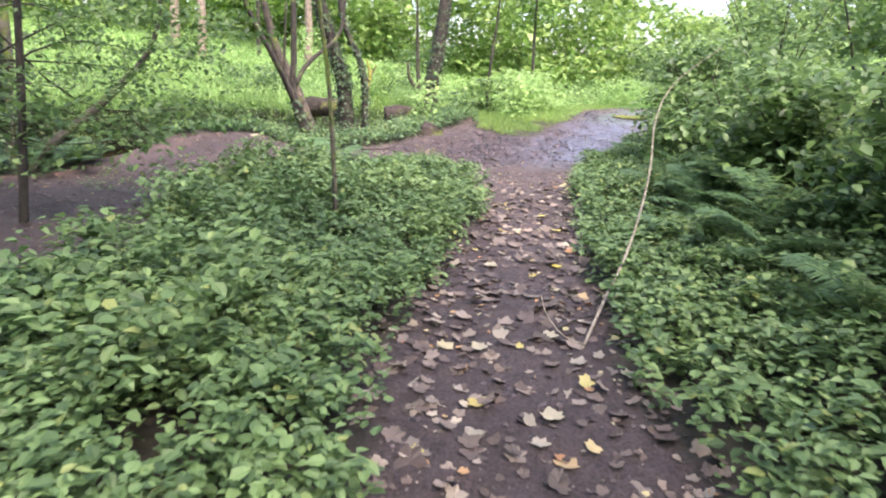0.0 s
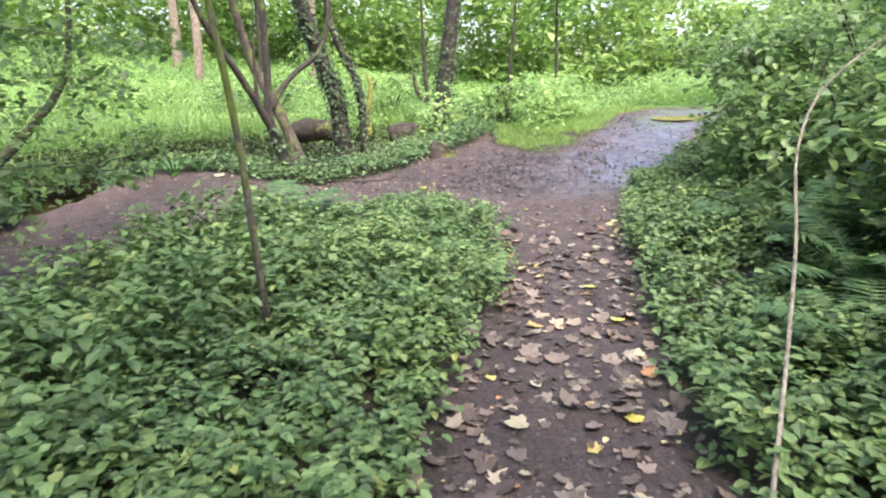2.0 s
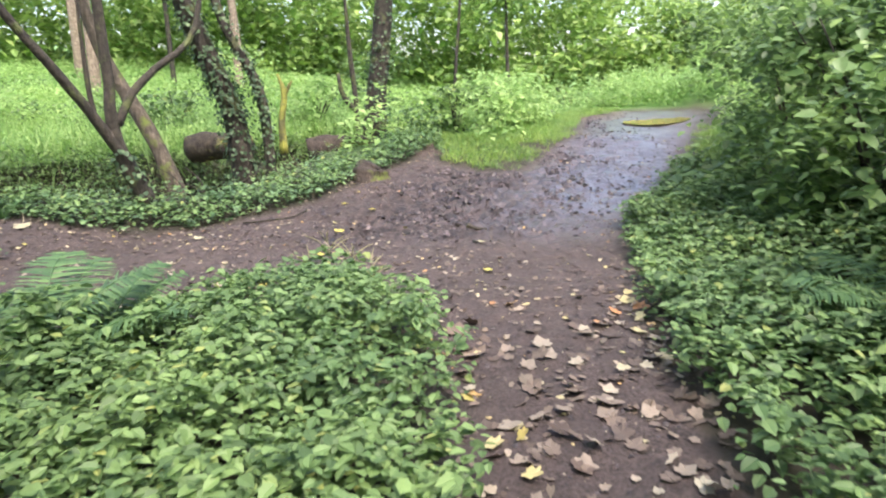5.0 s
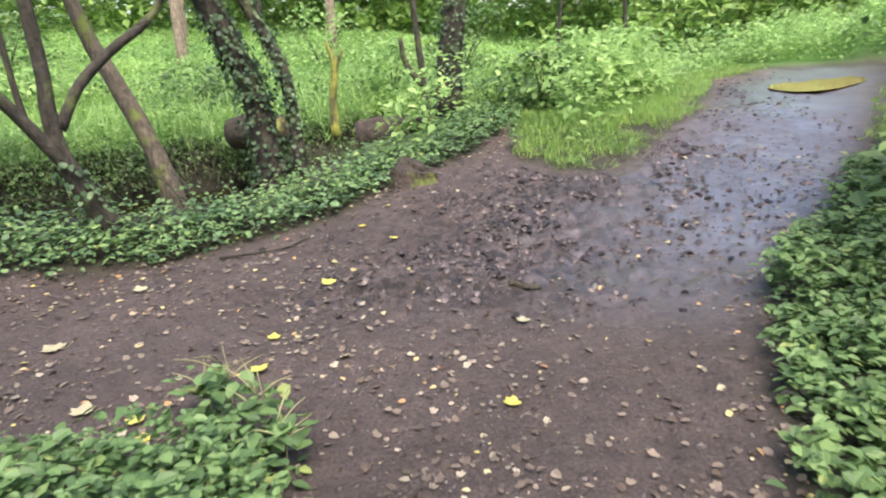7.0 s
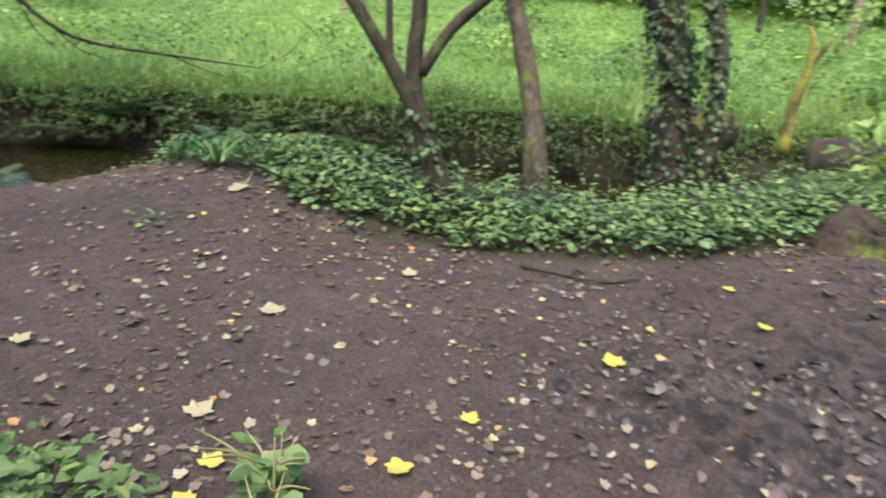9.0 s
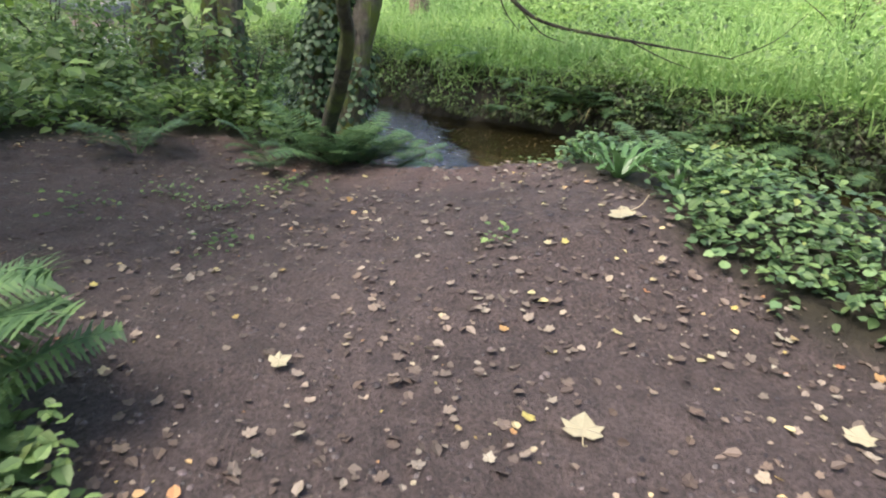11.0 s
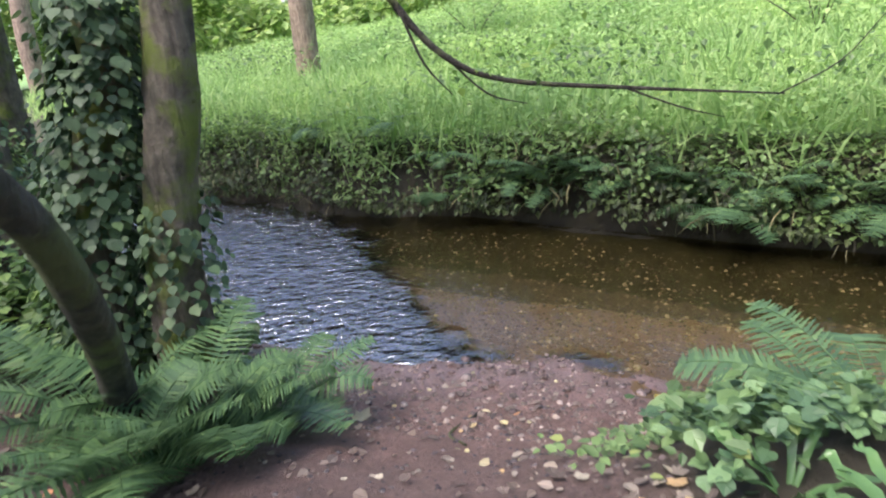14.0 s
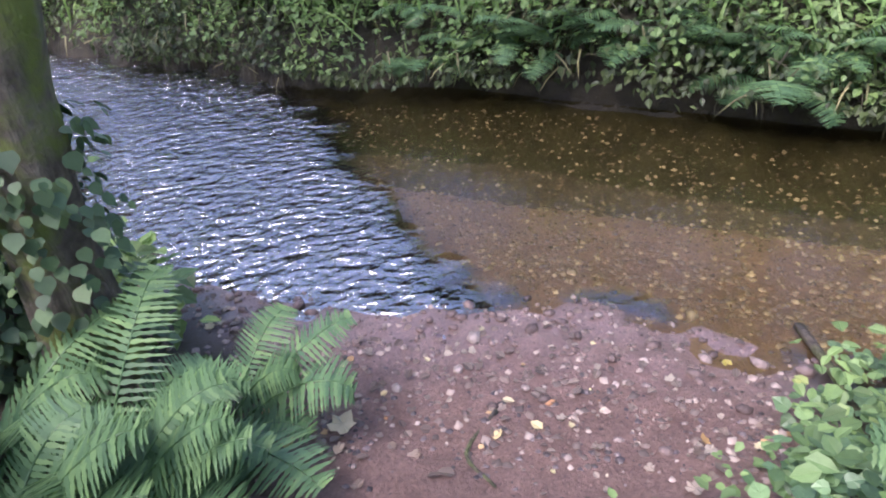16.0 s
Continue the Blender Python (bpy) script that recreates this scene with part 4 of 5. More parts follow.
# unseen trees added on the path's banks; their crowns shade the path and the near shore
for bx, by, br, cx, cy, n in ((7.2, 2.0, 0.2, 7.0, 2.5, 2000), (-3.3, 0.5, 0.16, -2.2, 1.8, 2400), (-8.2, 1.5, 0.2, -5.8, 3.5, 2600), (1.6, -4.0, 0.2, 0.8, -1.5, 2200), (6.5, -3.0, 0.2, 4.5, -2.0, 1800)):
    g = on_ground(bx, by)
    tree("dark trunk with a spreading leafy crown over a path", [([(bx, by, g.z), (bx, by, g.z + 2), (bx * 0.85 + cx * 0.15, by, g.z + 4.5), (cx, cy, g.z + 7.5)], [br * 1.25, br, br * 0.8, br * 0.25])], BARK_MOSS,
         crown=((cx, cy, 7.2), (3.4, 3.2, 1.3), n, 0.24), group="path bank trees")


# ---- shrubs ----
def shrub(x, y, h, rad, n, mat, label, size=0.09, seed=0):
    g = on_ground(x, y)
    ob = empty("shrub", pose(*g), label, "shrub", "leafy shrubs")
    r = random.Random(seed)
    for k in range(5):
        a, o = r.uniform(0, 6.3), r.uniform(0.3, 0.8) * rad
        part("stem", tube([(0, 0, -0.1), (o * 0.3 * math.cos(a), o * 0.3 * math.sin(a), h * 0.4), (o * math.cos(a), o * math.sin(a), h * 0.85)], [0.02, 0.015, 0.005], 6, 0.1, k), BARK, ob)
    q = np.random.default_rng(seed)
    c = np.stack([q.normal(0, 0.45, 22) * rad, q.normal(0, 0.45, 22) * rad, q.uniform(0.1, 0.95, 22) * h], -1)
    k = q.integers(0, 22, n)
    p = c[k] + q.normal(0, 1, (n, 3)) * (0.20 * rad, 0.20 * rad, 0.07 * h)
    p[:, 2] = np.maximum(p[:, 2], 0.02)
    geo = many(tri3(OVATE), p, q.uniform(size * 0.6, size * 1.3, n), q.uniform(0, 6.3, n), q.uniform(-0.8, 0.25, n), q.uniform(-0.6, 0.6, n))
    part("foliage", geo, mat, ob, "dense dark green leaves")
    return ob


for k, (x, y, h, rad, n) in enumerate(((3.4, 3.0, 1.1, 0.8, 2600), (3.5, 4.7, 1.3, 0.8, 2800), (3.5, 6.4, 1.4, 0.85, 3000), (3.6, 8.2, 1.6, 0.9, 3200), (3.85, 10.0, 1.8, 0.95, 3200), (4.3, 11.9, 2.1, 1.1, 3000), (5.3, 13.9, 2.2, 1.2, 2600),
                                       (4.2, 4.0, 2.6, 1.3, 2600), (4.4, 7.0, 2.9, 1.4, 2600), (4.8, 10.0, 3.0, 1.4, 2400), (6.3, 12.6, 3.2, 1.5, 2200), (7.0, 16.0, 2.4, 1.4, 1800), (9.0, 20.0, 2.6, 1.6, 1800), (12, 24.5, 3, 1.8, 1600), (3.4, 1.2, 1.7, 1.0, 1500))):
    shrub(x, y, h, rad, n, GREEN_BUSH, "dense dark green leafy shrub on a path bank", 0.10, 60 + k)
for k, (x, y, h, rad, n) in enumerate(((-7.5, 7.7, 1.0, 0.5, 700), (-8.9, 7.3, 1.1, 0.8, 1300), (-7.8, 5.6, 1.1, 0.8, 1200), (-8.6, 4.8, 1.3, 1.0, 1200), (-6.0, 3.5, 1.2, 1.0, 1000), (-9.4, 6.7, 1.5, 0.8, 1300), (-10.6, 5.4, 1.7, 0.9, 1200), (-12.0, 4.0, 1.9, 1.0, 1000), (-5.6, 5.6, 1.3, 0.8, 1200), (-5.2, 4.2, 1.4, 0.8, 1000))):
    shrub(x, y, h, rad, n, GREEN_BUSH, "low dark leafy shrub under streamside trees", 0.085, 90 + k)


for k, (x, y, h, rad, n) in enumerate(((0.9, 17.6, 0.9, 0.7, 700), (2.0, 19.6, 1.3, 1.0, 900), (3.4, 23.5, 1.8, 1.2, 900), (0.6, 22.0, 1.6, 1.2, 900), (5.6, 27.0, 2.2, 1.5, 900), (-2.4, 21.5, 1.5, 1.2, 900), (-5.5, 20.5, 1.3, 1.1, 800), (-9.5, 19.5, 1.2, 1.2, 800), (-13.5, 17.5, 1.2, 1.3, 800), (-14.5, 24.5, 2.0, 1.8, 900), (-20.5, 13.0, 1.3, 1.4, 800), (-6.0, 27.5, 2.2, 1.8, 900), (-1.5, 26.5, 2.2, 1.7, 900), (8.8, 33.0, 2.6, 2.0, 900), (14.5, 37.5, 2.8, 2.2, 900))):
    shrub(x, y, h, rad, n, GREEN_SUNLIT if k % 3 else GREEN_VERGE, "bright green rounded bush at a clearing's edge", 0.15 if y > 18 else 0.11, 140 + k)


# ---- ferns ----
def frond_geo(length, width, pairs, arch, seed):
    """A fern frond: a bent rib and pairs of toothed leaflets, tapering to the tip."""
    r = np.random.default_rng(seed)
    geos = []
    t = np.linspace(0, 1, 9)
    rib = np.stack([0.02 * np.sin(t * 5 + seed), length * np.sin(t * arch) / arch, length * (1 - np.cos(t * arch)) / arch * -1 + length * 0.75 * t], -1)
    geos.append(tube(rib, np.linspace(0.006, 0.0015, 9), 5, 0.0, seed))
    for k in range(pairs):
        u = 0.12 + 0.87 * (k + 0.5) / pairs
        c = np.array([np.interp(u, t, rib[:, j]) for j in range(3)])
        w = width * (math.sin(math.pi * min(1.0, u * 0.80 + 0.14)) ** 0.8) * (1 - 0.25 * u) + 0.008
        for side in (-1, 1):
            teeth = 7
            v, f = [(0, 0, 0)], []
            for q in range(teeth + 1):
                s = q / teeth
                half = 0.17 * length / pairs * 2.5 * (1 - s) ** 0.7 * (1.0 if q % 2 else 0.55)
                v += [(side * w * s, 0.22 * w * s + half, -0.12 * w * s * s), (side * w * s, 0.22 * w * s - half, -0.12 * w * s * s)]
            for q in range(teeth):
                a = 1 + 2 * q
                f += [(a, a + 1, a + 3), (a, a + 3, a + 2)]
            v = np.array(v) + c + r.normal(0, 0.002, 3)
            v[:, 2] += r.uniform(-0.02, 0.02) * np.abs(v[:, 0] - c[0]) / (w + 1e-6)
            geos.append((v, np.array(f)))
    return joined(*geos)


FROND_MESHES = []
for k in range(4):
    src = link_mesh("frond_source", *frond_geo(1.0, 0.22 + 0.02 * (k % 2), 26 + 2 * k, 1.15 + 0.2 * k, k), GREEN_FERN, flat=True)
    FROND_MESHES.append(src.data)
    bpy.data.objects.remove(src)
STRAP_MESHES = []
for k in range(3):
    t = np.linspace(0, 1, 12)
    w = 0.033 * np.sin(np.pi * np.clip(t * 0.86 + 0.13, 0, 1)) ** 0.6 * (1 + 0.12 * np.sin(t * 21 + k))
    arch = 1.9 + 0.35 * k
    yy, zz = np.sin(t * arch) / arch, -(1 - np.cos(t * arch)) / arch + 0.95 * t
    v = np.concatenate([np.stack([-w, yy, zz + 0.02 * np.sin(t * 25)], -1), np.stack([0 * w, yy, zz - 0.012], -1), np.stack([w, yy, zz + 0.02 * np.sin(t * 23 + 1)], -1)])
    f = [q for i in range(11) for q in ((i, i + 12, i + 13), (i, i + 13, i + 1), (i + 12, i + 24, i + 25), (i + 12, i + 25, i + 13))]
    src = link_mesh("strap_source", v, np.array(f), GREEN_STRAP)
    STRAP_MESHES.append(src.data)
    bpy.data.objects.remove(src)


def fern(x, y, n, length, label, meshes=FROND_MESHES, seed=0, facing=None, spread=3.1, dz=0.0, flat=(-0.1, 0.35), name="fern"):
    ob = empty(name, pose(*on_ground(x, y, dz)), label, "fern", "ferns" if meshes is FROND_MESHES else "strap ferns")
    r = random.Random(seed * 7 + 1)
    for k in range(n):
        fr = new("frond", meshes[k % len(meshes)])
        fr.parent = ob
        a = (facing if facing is not None else 0) + spread * (2 * (k + r.random()) / n - 1)
        s = length * r.uniform(0.75, 1.1)
        fr.matrix_local = pose(0.03 * math.cos(a), 0.03 * math.sin(a), 0.0, math.degrees(r.uniform(*flat)), 0, math.degrees(a) - 90) @ Matrix.Diagonal((s, s, s, 1))
    return ob


for k, (x, y, n, s, face, spread) in enumerate(((-5.8, 9.2, 13, 0.8, 0.6, 2.2), (-6.0, 9.5, 10, 0.7, 0.9, 1.6), (-5.45, 9.08, 12, 0.78, 0.7, 1.8), (-5.6, 8.5, 6, 0.5, 0.0, 3.1), (-5.55, 9.3, 12, 0.68, 0.7, 1.8), (-5.9, 8.8, 9, 0.75, 0.3, 2.4),
                                               (-1.8, 8.3, 8, 1.05, 1.3, 1.2), (-1.6, 8.55, 6, 0.95, 1.5, 1.0), (-5.6, 7.3, 8, 0.7, 0.3, 3.1), (-6.4, 7.2, 8, 0.7, 0.3, 3.1), (-6.2, 8.2, 7, 0.6, 0.3, 3.1), (-5.3, 6.0, 8, 0.7, 0.3, 3.1),
                                               (2.5, 4.6, 9, 0.95, 3.3, 1.9), (2.7, 6.3, 9, 1.0, 3.4, 1.9), (2.45, 3.3, 8, 0.9, 3.2, 1.8), (2.9, 8.0, 8, 1.0, 3.4, 1.9), (2.2, 5.5, 8, 0.75, 3.3, 2.2), (2.9, 5.4, 9, 1.05, 3.3, 1.9), (3.0, 7.2, 9, 1.0, 3.3, 1.9), (-7.2, 6.7, 8, 0.7, 0.3, 3.1), (-6.7, 6.2, 8, 0.65, 0.3, 3.1), (-7.3, 7.4, 7, 0.6, 0.3, 3.1))):
    fern(x, y, n, s, "green arching fern with toothed fronds", seed=k, facing=face, spread=spread, flat=(0.0, 0.5))
for k, (x, y, n, s) in enumerate(((-4.75, 11.5, 8, 0.75), (-5.1, 11.75, 7, 0.7), (-4.2, 11.6, 6, 0.55))):
    fern(x, y, n, s, "yellowing green fern on a stream bank", seed=20 + k)
for k, (x, y, n, s, face) in enumerate(((-9.35, 11.75, 8, 0.8, -0.7), (-8.2, 13.0, 8, 0.8, -0.9), (-7.5, 14.05, 7, 0.75, -0.8), (-9.9, 10.8, 7, 0.7, -0.6), (-9.5, 11.55, 7, 0.62, -0.8), (-8.5, 12.85, 7, 0.66, -0.8), (-10.1, 10.9, 6, 0.55, -0.8), (-7.75, 13.75, 6, 0.6, -0.8), (-7.0, 14.6, 6, 0.6, -0.8), (-11.2, 9.4, 6, 0.55, -0.5), (-9.0, 12.2, 6, 0.6, -0.8), (-9.75, 11.2, 6, 0.6, -0.9), (-8.75, 12.5, 7, 0.7, -0.6), (-8.1, 13.3, 7, 0.65, -0.9), (-10.6, 10.3, 6, 0.6, -0.7), (-9.2, 11.85, 6, 0.7, -0.5))):
    fern(x, y, n, s, "drooping fern on the undercut far bank", seed=30 + k, facing=face, spread=1.9, flat=(-0.5, 0.3), dz=0.2)
for k, (x, y, n, s) in enumerate(((-4.12, 11.12, 22, 0.6), (-3.85, 11.4, 14, 0.5), (-4.45, 11.0, 9, 0.38), (-4.0, 11.75, 12, 0.5))):
    fern(x, y, n, s, "glossy green strap-leaved fern on a low bank", STRAP_MESHES, 40 + k, name="strap_fern")


# small green seedlings on the bare mud
def sprig(x, y, rad, n, seed):
    q = np.random.default_rng(seed)
    ob = empty("seedling_patch", pose(*on_ground(x, y)), "small patch of green seedlings on bare mud", "seedlings", "seedling patches")
    px, py = q.normal(0, rad, n), q.normal(0, rad, n)
    pz = height(x + px, y + py) - on_ground(x, y).z + q.uniform(0.01, 0.08, n)
    part("foliage", many(tri3(OVATE), np.stack([px, py, pz], -1), q.uniform(0.025, 0.055, n), q.uniform(0, 6.3, n), q.uniform(-0.4, 0.5, n), q.uniform(-0.4, 0.4, n)), GREEN_VERGE, ob)


for k, (x, y, rad, n) in enumerate(((-3.3, 10.35, 0.05, 16), (-3.7, 8.7, 0.10, 34), (-4.6, 8.0, 0.13, 40), (-4.75, 8.85, 0.14, 60), (-4.2, 7.6, 0.14, 40), (-4.4, 8.45, 0.10, 30), (-5.05, 10.95, 0.16, 110), (-5.3, 11.2, 0.14, 80), (-4.85, 10.75, 0.1, 50))):
    sprig(x, y, rad, n, 800 + k)


# a tall seeding weed at the edge of the verge
def weed(x, y, h, seed):
    ob = empty("weed", pose(*on_ground(x, y)), "thin green weed with pale seed spikes", "weed")
    r = random.Random(seed)
    part("stalk", tube([(0, 0, -0.03), (0.02, 0.01, h * 0.5), (0.0, 0.03, h)], [0.005, 0.004, 0.002], 5, 0), DRY_STALK, ob)
    for k in range(5):
        a, z = r.uniform(0, 6.3), h * r.uniform(0.35, 0.85)
        L = h * 0.45
        part("spike", tube([(0, 0, z), (0.5 * L * math.cos(a), 0.5 * L * math.sin(a), z + 0.45 * L), (L * math.cos(a), L * math.sin(a), z + 0.7 * L)], [0.002, 0.0035, 0.001], 6, 0.5, k), DRY_STALK, ob)
    q = np.random.default_rng(seed)
    part("foliage", many(tri3(OVATE), np.stack([q.normal(0, 0.05, 46), q.normal(0, 0.05, 46), q.uniform(0.02, h * 0.8, 46)], -1), q.uniform(0.05, 0.10, 46), q.uniform(0, 6.3, 46), q.uniform(-0.5, 0.6, 46), q.uniform(-0.3, 0.3, 46)), GREEN_VERGE, ob)


for k, (x, y, h) in enumerate(((-0.45, 9.85, 0.42), (-0.25, 9.75, 0.36), (-0.62, 9.95, 0.3), (-0.1, 9.6, 0.3))):
    weed(x, y, h, 5 + k)

# ---- fallen leaves ----
def litter_chance(x, y):
    b = bare(x, y)
    e, _ = shore(x, y)
    patch = 0.35 + 0.65 * smooth(0.35, 0.7, vnoise(x * 1.3, y * 1.3, 44))
    edge = 0.45 + 0.55 * (1 - smooth(0.1, 0.7, b))
    wet = np.exp(-(((x - 1.1 - 0.28 * (y - 13)) / 1.3) ** 2)) * smooth(10.5, 12, y)
    path = 0.9 - 0.25 * ((x > -0.8) & (y < 9.5))
    return path * 0.75 * (b > -0.1) * (e > 0.1) * patch * edge * (1 - 0.85 * wet)


x, y, r = sown(75000, (-7, 4.5, 0.5, 18), litter_chance, 45)
k = len(x)
big = 0.5 + 0.75 * ((x > -0.8) & (y < 9.5))
geo = joined(many(tri3(MAPLE), np.stack([x, y, height(x, y) + 0.008], -1)[: k * 2 // 5], (0.025 + 0.09 * r.random(k * 2 // 5) ** 2) * big[: k * 2 // 5], r.uniform(0, 6.3, k * 2 // 5), r.normal(0, 0.22, k * 2 // 5), r.normal(0, 0.22, k * 2 // 5)),
             many(tri3(OVATE), np.stack([x, y, height(x, y) + 0.008], -1)[k * 2 // 5:], r.uniform(0.02, 0.06, k - k * 2 // 5), r.uniform(0, 6.3, k - k * 2 // 5), r.normal(0, 0.2, k - k * 2 // 5), r.normal(0, 0.25, k - k * 2 // 5)))
tagged(link_mesh("leaf_litter", *geo, LITTER, flat=True), "brown and tan fallen leaves scattered on mud", "leaf litter", kind="stuff")


def path_leaf_chance(x, y):
    return (bare(x, y) > -0.05) * (0.45 + 0.55 * smooth(0.3, 0.6, vnoise(x * 2.1, y * 2.1, 81))) * (1 - 0.7 * smooth(7.0, 9.0, y))


def shore_leaf_chance(x, y):
    return (bare(x, y) > -0.05) * (shore(x, y)[0] > 0.5) * (0.2 + 0.8 * smooth(0.35, 0.65, vnoise(x * 1.4, y * 1.4, 82)))


for name, n, box, test, seed, sizes, label in (("path_leaves", 1550, (-0.6, 1.7, 0.6, 9.2), path_leaf_chance, 83, (0.04, 0.11), "large buff and brown maple leaves strewn on a path"),
                                               ("shore_leaves", 2200, (-6.0, 1.0, 8.0, 14.0), shore_leaf_chance, 84, (0.02, 0.052), "pinkish tan fallen leaves strewn on bare mud"),
                                               ("leaf_fragments", 15000, (-6.0, 3.0, 2.0, 15.0), shore_leaf_chance, 85, (0.006, 0.018), "pale torn leaf fragments on bare mud")):
    x, y, r = sown(n, box, test, seed)
    k = len(x)
    geo = many(tri3(SIMPLE if name == "leaf_fragments" else MAPLE), np.stack([x, y, height(x, y) + 0.012], -1), r.uniform(*sizes, k), r.uniform(0, 6.3, k), r.normal(0, 0.25, k), r.normal(0, 0.25, k))
    tagged(link_mesh(name, *geo, STREWN, flat=True), label, "leaf litter", kind="stuff")


def single_leaf(x, y, size, mat, label, yaw, stalk=False):
    v, f = tri3(MAPLE)
    g = (v * size, f)
    ob = link_mesh("fallen_leaf", *g, mat, flat=True)
    ob.matrix_world = pose(*on_ground(x, y, 0.022), random.uniform(-5, 5) + (11 if x < -3 else 0), random.uniform(-5, 5), 0) @ pose(0, 0, 0, 0, 0, yaw)
    tagged(ob, label, "leaf", "large fallen leaves")
    if stalk:
        part("leaf_stalk", tube([(0, 0.1 * size, 0), (0, -0.35 * size, 0.01), (0.05 * size, -0.75 * size, 0.05)], [0.003, 0.0025, 0.002], 5, 0), mat, ob)


for x, y, s, yaw in ((-3.43, 11.04, 0.15, 200), (-1.93, 10.57, 0.14, 80), (-1.29, 9.91, 0.12, 20), (0.43, 5.02, 0.12, 100), (0.62, 3.6, 0.11, 250), (0.25, 3.3, 0.10, 40), (1.0, 3.1, 0.12, 300), (0.55, 2.6, 0.11, 10), (-1.97, 11.47, 0.10, 60), (-2.25, 9.46, 0.09, 30), (0.85, 11.09, 0.09, 140), (1.65, 8.36, 0.11, 70), (1.32, 8.15, 0.08, 12), (-5.93, 9.88, 0.1, 50)):
    single_leaf(x, y, s, PALE_LEAF, "large pale buff fallen maple leaf on mud", yaw, s > 0.13)
for x, y, s, yaw in ((-0.56, 11.64, 0.11, 70), (-0.65, 10.77, 0.08, 20), (0.84, 10.2, 0.09, 120), (-0.58, 10.42, 0.10, 200), (-0.95, 9.85, 0.09, 30), (-0.8, 9.75, 0.08, 110), (1.15, 6.3, 0.10, 45), (0.95, 5.1, 0.09, 150), (-0.3, 12.6, 0.08, 77), (-0.69, 12.88, 0.08, 10), (1.05, 7.1, 0.09, 200)):
    single_leaf(x, y, s, YELLOW_LEAF, "bright yellow fallen maple leaf on mud", yaw)


# ---- clods of mud ----
LUMP = ([(1, 0, 0), (0.3, 0.8, 0.1), (-0.8, 0.5, 0), (-0.7, -0.6, 0.1), (0.4, -0.8, 0), (0.1, 0.1, 0.75), (-0.3, 0.1, 0.6)], [(0, 1, 5), (1, 2, 6), (1, 6, 5), (2, 3, 6), (3, 4, 6), (4, 5, 6), (4, 0, 5)])


def churned(x, y):
    return np.exp(-(((x - 0.8 - 0.33 * (y - 13)) / 1.15) ** 2)) * smooth(10.9, 11.8, y) * (1 - smooth(20, 26, y)) * (bare(x, y) > 0.15) * smooth(0.3, 0.6, vnoise(x * 2.2, y * 2.2, 49))


CLOD, ntc, pc, _ = material("wet_mud_clod")
gc = ntc.nodes.new("ShaderNodeNewGeometry")
ntc.links.new(ramp(ntc, gc.outputs["Random Per Island"], [(0.0, (0.02, 0.015, 0.015)), (0.7, (0.055, 0.042, 0.04)), (1.0, (0.12, 0.092, 0.088))]).outputs[0], pc.inputs["Base Color"])
nc = noise_tex(ntc, 60.0, 4)
relief(ntc, pc, nc.outputs[0], 0.5, 0.01)
pc.inputs["Roughness"].default_value = 0.38
for name, n, box, test, seed, size, label in (("mud_clods", 70000, (-1.8, 7.0, 10.6, 24.0), churned, 51, (0.012, 0.05), "dark wet clods of trodden mud"),
                                              ("soil_crumbs", 42000, (-6.5, 3.5, 1.0, 16.0), lambda x, y: (bare(x, y) > 0.0) * (shore(x, y)[0] > 0.3) * (0.3 + 0.7 * smooth(0.4, 0.7, vnoise(x * 1.7, y * 1.7, 52))), 53, (0.006, 0.022), "dark crumbs of soil and bark on mud")):
    x, y, r = sown(n, box, test, seed)
    k = len(x)
    geo = many(tri3(LUMP), np.stack([x, y, height(x, y) - 0.004], -1), size[0] + (size[1] - size[0]) * r.random(k) ** 2, r.uniform(0, 6.3, k), r.normal(0, 0.25, k), r.normal(0, 0.25, k))
    tagged(link_mesh(name, *geo, CLOD), label, "mud", kind="stuff")

# ---- sticks and stones ----
def stick(pts, radius, label):
    pts = np.asarray(pts, float)
    o = pts[0].copy()
    ob = link_mesh("stick", *tube(pts - o, np.linspace(radius, radius * 0.6, len(pts)), 7, 0.2, int(abs(o[0] * 10))), BARK)
    ob.location = o
    tagged(ob, label, "stick", "sticks")


def ground_line(pts, lift):
    return [tuple(on_ground(x, y, lift)) for x, y in pts]


stick(ground_line([(0.72, 11.55), (0.82, 11.57), (0.93, 11.6)], 0.02), 0.03, "short dark wet stick in churned mud")
stick(ground_line([(-6.2, 11.84), (-5.9, 11.75), (-5.5, 11.6), (-5.2, 11.55)], 0.03), 0.022, "dark wet stick lying on a gravel shore")
stick(ground_line([(-5.95, 10.45), (-5.75, 10.3), (-5.55, 10.35)], 0.012), 0.009, "thin dark twig on a gravel shore")
stick(ground_line([(-1.75, 12.2), (-1.3, 12.45), (-1.1, 12.6)], 0.02), 0.012, "thin pale dead twig at a bank's foot")
stick(ground_line([(0.75, 3.7), (0.95, 3.95), (1.15, 4.0)], 0.015), 0.008, "thin dead twig across a path edge")

for k in range(16):
    q = random.Random(700 + k)
    tx, ty = q.uniform(-4.2, -1.9), q.uniform(12.9, 14.4)
    a, L, up = q.uniform(0, 6.3), q.uniform(0.35, 0.8), q.uniform(0.1, 0.5)
    b = on_ground(tx, ty, -0.03)
    stick([b, b + Vector((0.5 * L * math.cos(a), 0.5 * L * math.sin(a), up * 0.6)), b + Vector((L * math.cos(a + 0.3), L * math.sin(a + 0.3), up))], q.uniform(0.006, 0.014), "thin pale dead twig among roots on a bank")


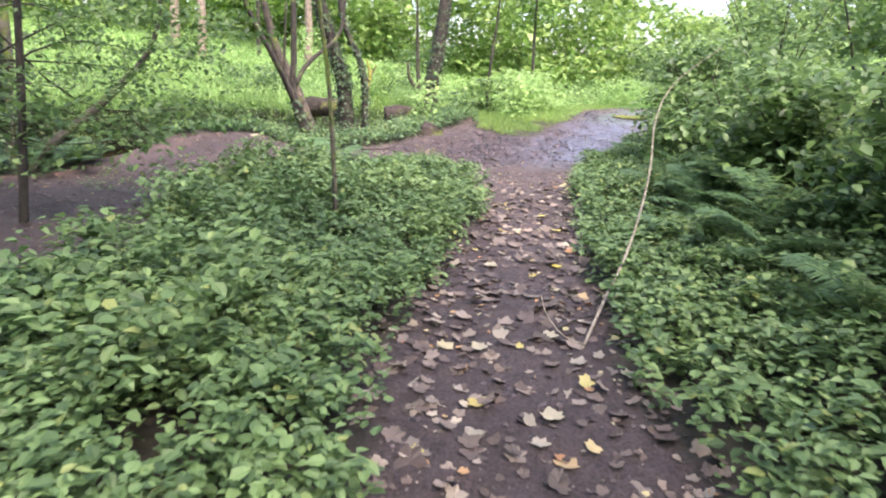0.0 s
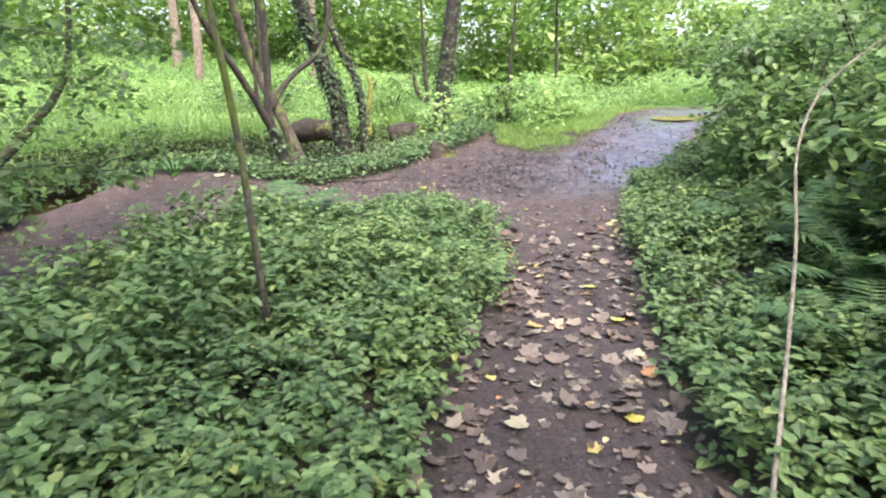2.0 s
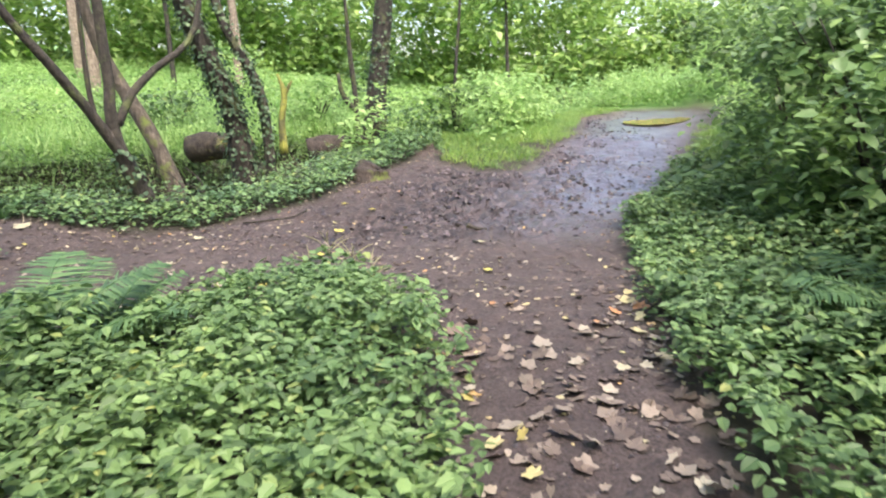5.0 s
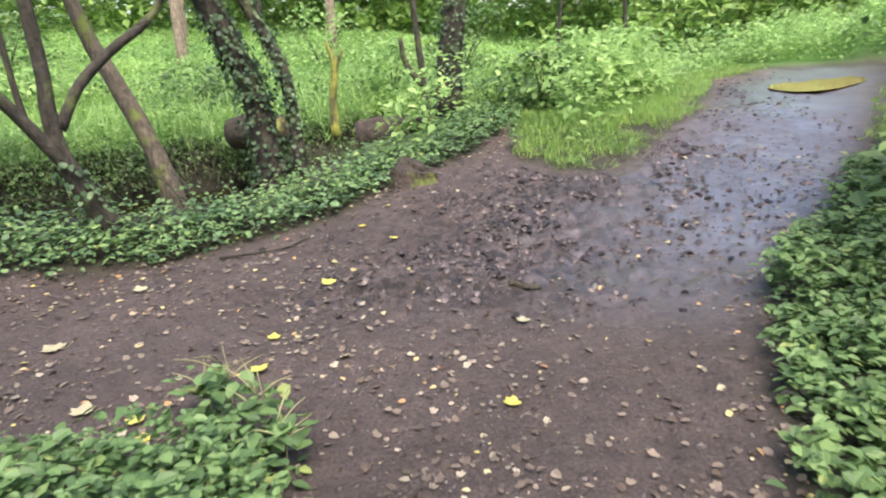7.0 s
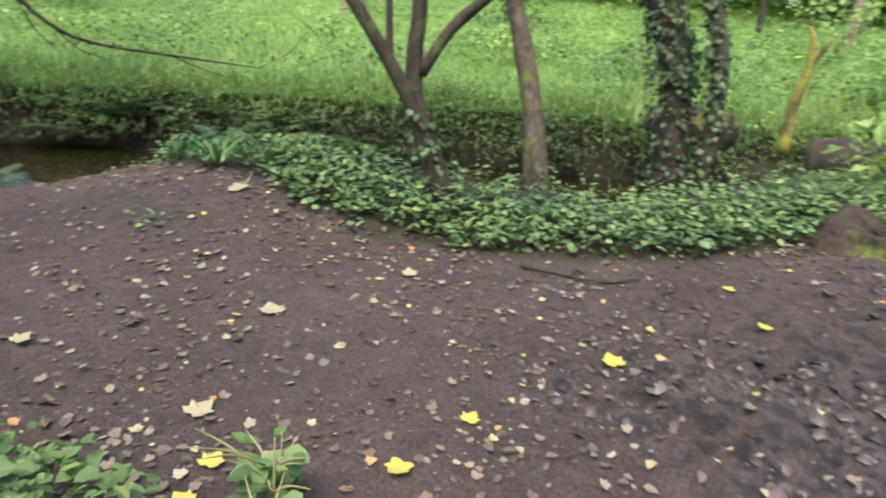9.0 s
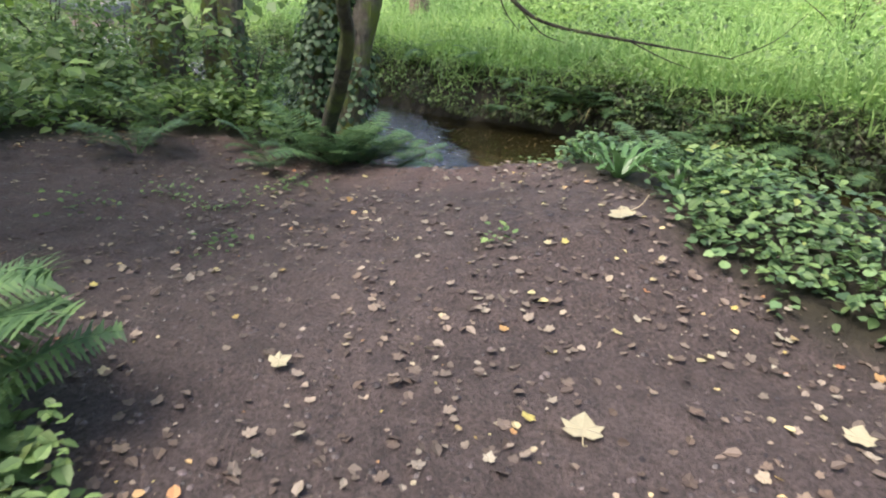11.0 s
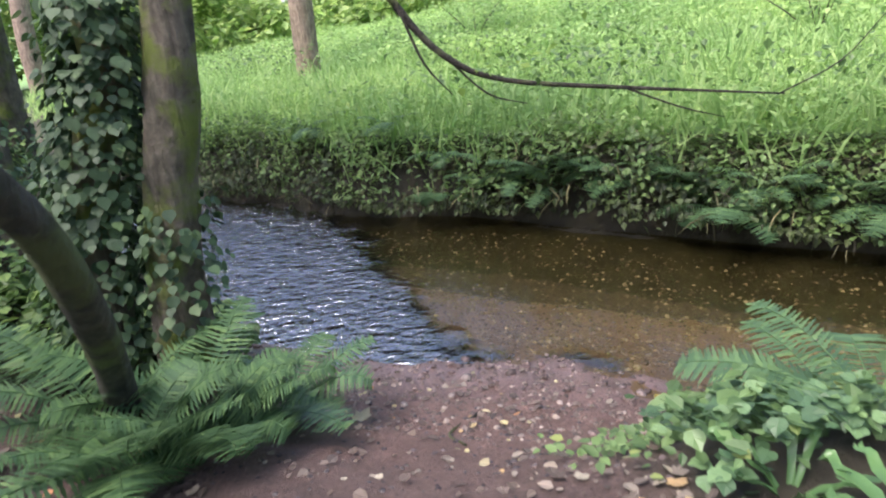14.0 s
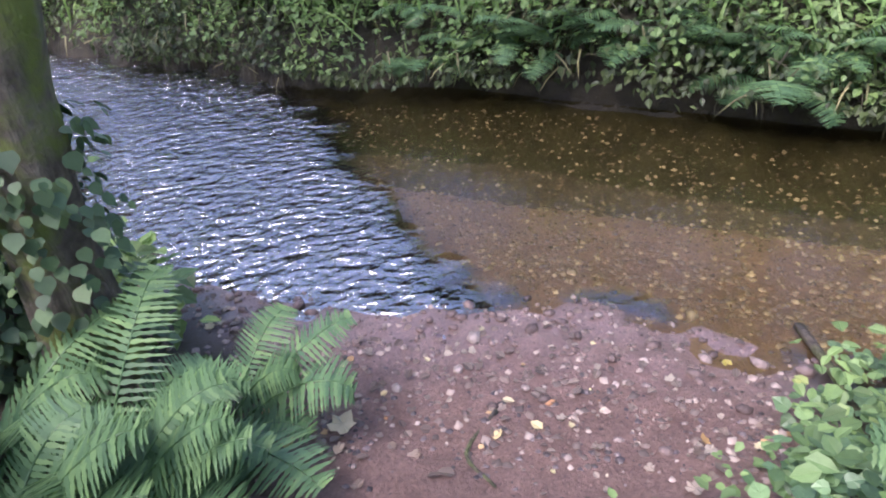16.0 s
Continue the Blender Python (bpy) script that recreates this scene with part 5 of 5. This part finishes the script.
def pebble_mesh(seed):
    bm = bmesh.new()
    bmesh.ops.create_icosphere(bm, subdivisions=1, radius=1)
    q = random.Random(seed)
    for v in bm.verts:
        v.co = Vector((v.co.x * 1.0, v.co.y * 0.75, v.co.z * 0.5)) * q.uniform(0.8, 1.15)
    me = bpy.data.meshes.new("pebble")
    bm.to_mesh(me)
    bm.free()
    me.materials.append(PEBBLE)
    me.polygons.foreach_set("use_smooth", [True] * len(me.polygons))
    return me


pebbles = [pebble_mesh(k) for k in range(5)]
x, y, r = sown(6000, (-8.2, -4.9, 9.0, 12.6), lambda x, y: (lambda e: np.exp(-((e - 0.05) / 0.3) ** 2) + 0.25 * (e > 0) * np.exp(-(e / 1.0) ** 2))(shore(x, y)[0]) * (shore(x, y)[1] < 0) * (bare(x, y) > -0.1), 46)
for k in range(min(280, len(x))):
    ob = new("pebble", pebbles[k % 5])
    s = 0.012 + 0.035 * r.random() ** 3
    ob.matrix_world = Matrix.Translation(on_ground(x[k], y[k], s * 0.15)) @ Euler((0, 0, r.uniform(0, 6.3))).to_matrix().to_4x4() @ Matrix.Diagonal((s, s, s, 1))
    ob.parent = ground
x, y, r = sown(60000, (-12, -5, 7.5, 14.5), lambda x, y: (shore(x, y)[0] < 0.9) * (shore(x, y)[1] < 0) * 0.5 + (shore(x, y)[0] < -0.15) * 0.5, 47)
v, f = np.array([(1, 0, 0), (0, 0.8, 0), (-1, 0, 0), (0, -0.8, 0), (0, 0, 0.6)], float), np.array([(0, 1, 4), (1, 2, 4), (2, 3, 4), (3, 0, 4)])
k = len(x)
geo = many((v, f), np.stack([x, y, height(x, y)], -1), 0.006 + 0.022 * r.random(k) ** 3, r.uniform(0, 6.3, k), r.normal(0, 0.2, k), r.normal(0, 0.2, k))
m2, nt2, p2, _ = material("gravel")
g2 = nt2.nodes.new("ShaderNodeNewGeometry")
nt2.links.new(ramp(nt2, g2.outputs["Random Per Island"], [(0.0, (0.05, 0.037, 0.03)), (0.7, (0.15, 0.11, 0.088)), (1.0, (0.3, 0.245, 0.205))]).outputs[0], p2.inputs["Base Color"])
p2.inputs["Roughness"].default_value = 0.6
tagged(link_mesh("gravel", *geo, m2), "brown and grey gravel of a stream bed and shore", "gravel", kind="stuff")

# ---- the wood all round ----
def far_wood(seed, lobes, each, r0, r1, top, size):
    """Rounded leafy masses of many trees, ragged at the top, lowered west and north-east so water and wet mud mirror
    sky.
    """
    q = np.random.default_rng(seed)
    a = q.uniform(0, 2 * np.pi, lobes)
    rad = r0 + (r1 - r0) * q.random(lobes)
    sky_gap = np.maximum(np.exp(-((np.abs(a - np.pi * 1.02)) / 0.33) ** 4), 0.7 * np.exp(-((np.abs(a - 0.9)) / 0.22) ** 4))
    z = 0.5 + q.random(lobes) ** 1.3 * top * (0.6 + 0.6 * vnoise(a * 9, a * 0 + seed, seed)) * (1 - 0.75 * sky_gap) + 0.06 * np.clip(rad - 16, 0, 40)
    c = np.stack([-6 + rad * np.cos(a), 10 + rad * np.sin(a), z], -1)
    size_of = q.uniform(1.1, 2.6, lobes) * (1 - 0.4 * sky_gap)
    k = np.repeat(np.arange(lobes), each)
    n = len(k)
    d = q.normal(0, 1, (n, 3))
    d /= np.linalg.norm(d, axis=1)[:, None]
    p = c[k] + d * (size_of[k] * (0.55 + 0.45 * q.random(n)))[:, None] * (1, 1, 0.75)
    return many(tri3(SIMPLE), p, q.uniform(size * 0.6, size * 1.4, n), q.uniform(0, 6.3, n), q.uniform(-1.0, 0.5, n), q.uniform(-0.7, 0.7, n))


tagged(link_mesh("far_woods", *far_wood(3, 2500, 85, 30, 50, 11, 0.45), HAZY_WOODS_LEAF, flat=True), "green leafy woods all round a clearing", "woods", kind="stuff")
tagged(link_mesh("low_woods", *far_wood(4, 2000, 65, 34, 46, 7.0, 0.42), HAZY_WOODS_LEAF, flat=True), "green bushes along the edge of distant woods", "woods", kind="stuff")
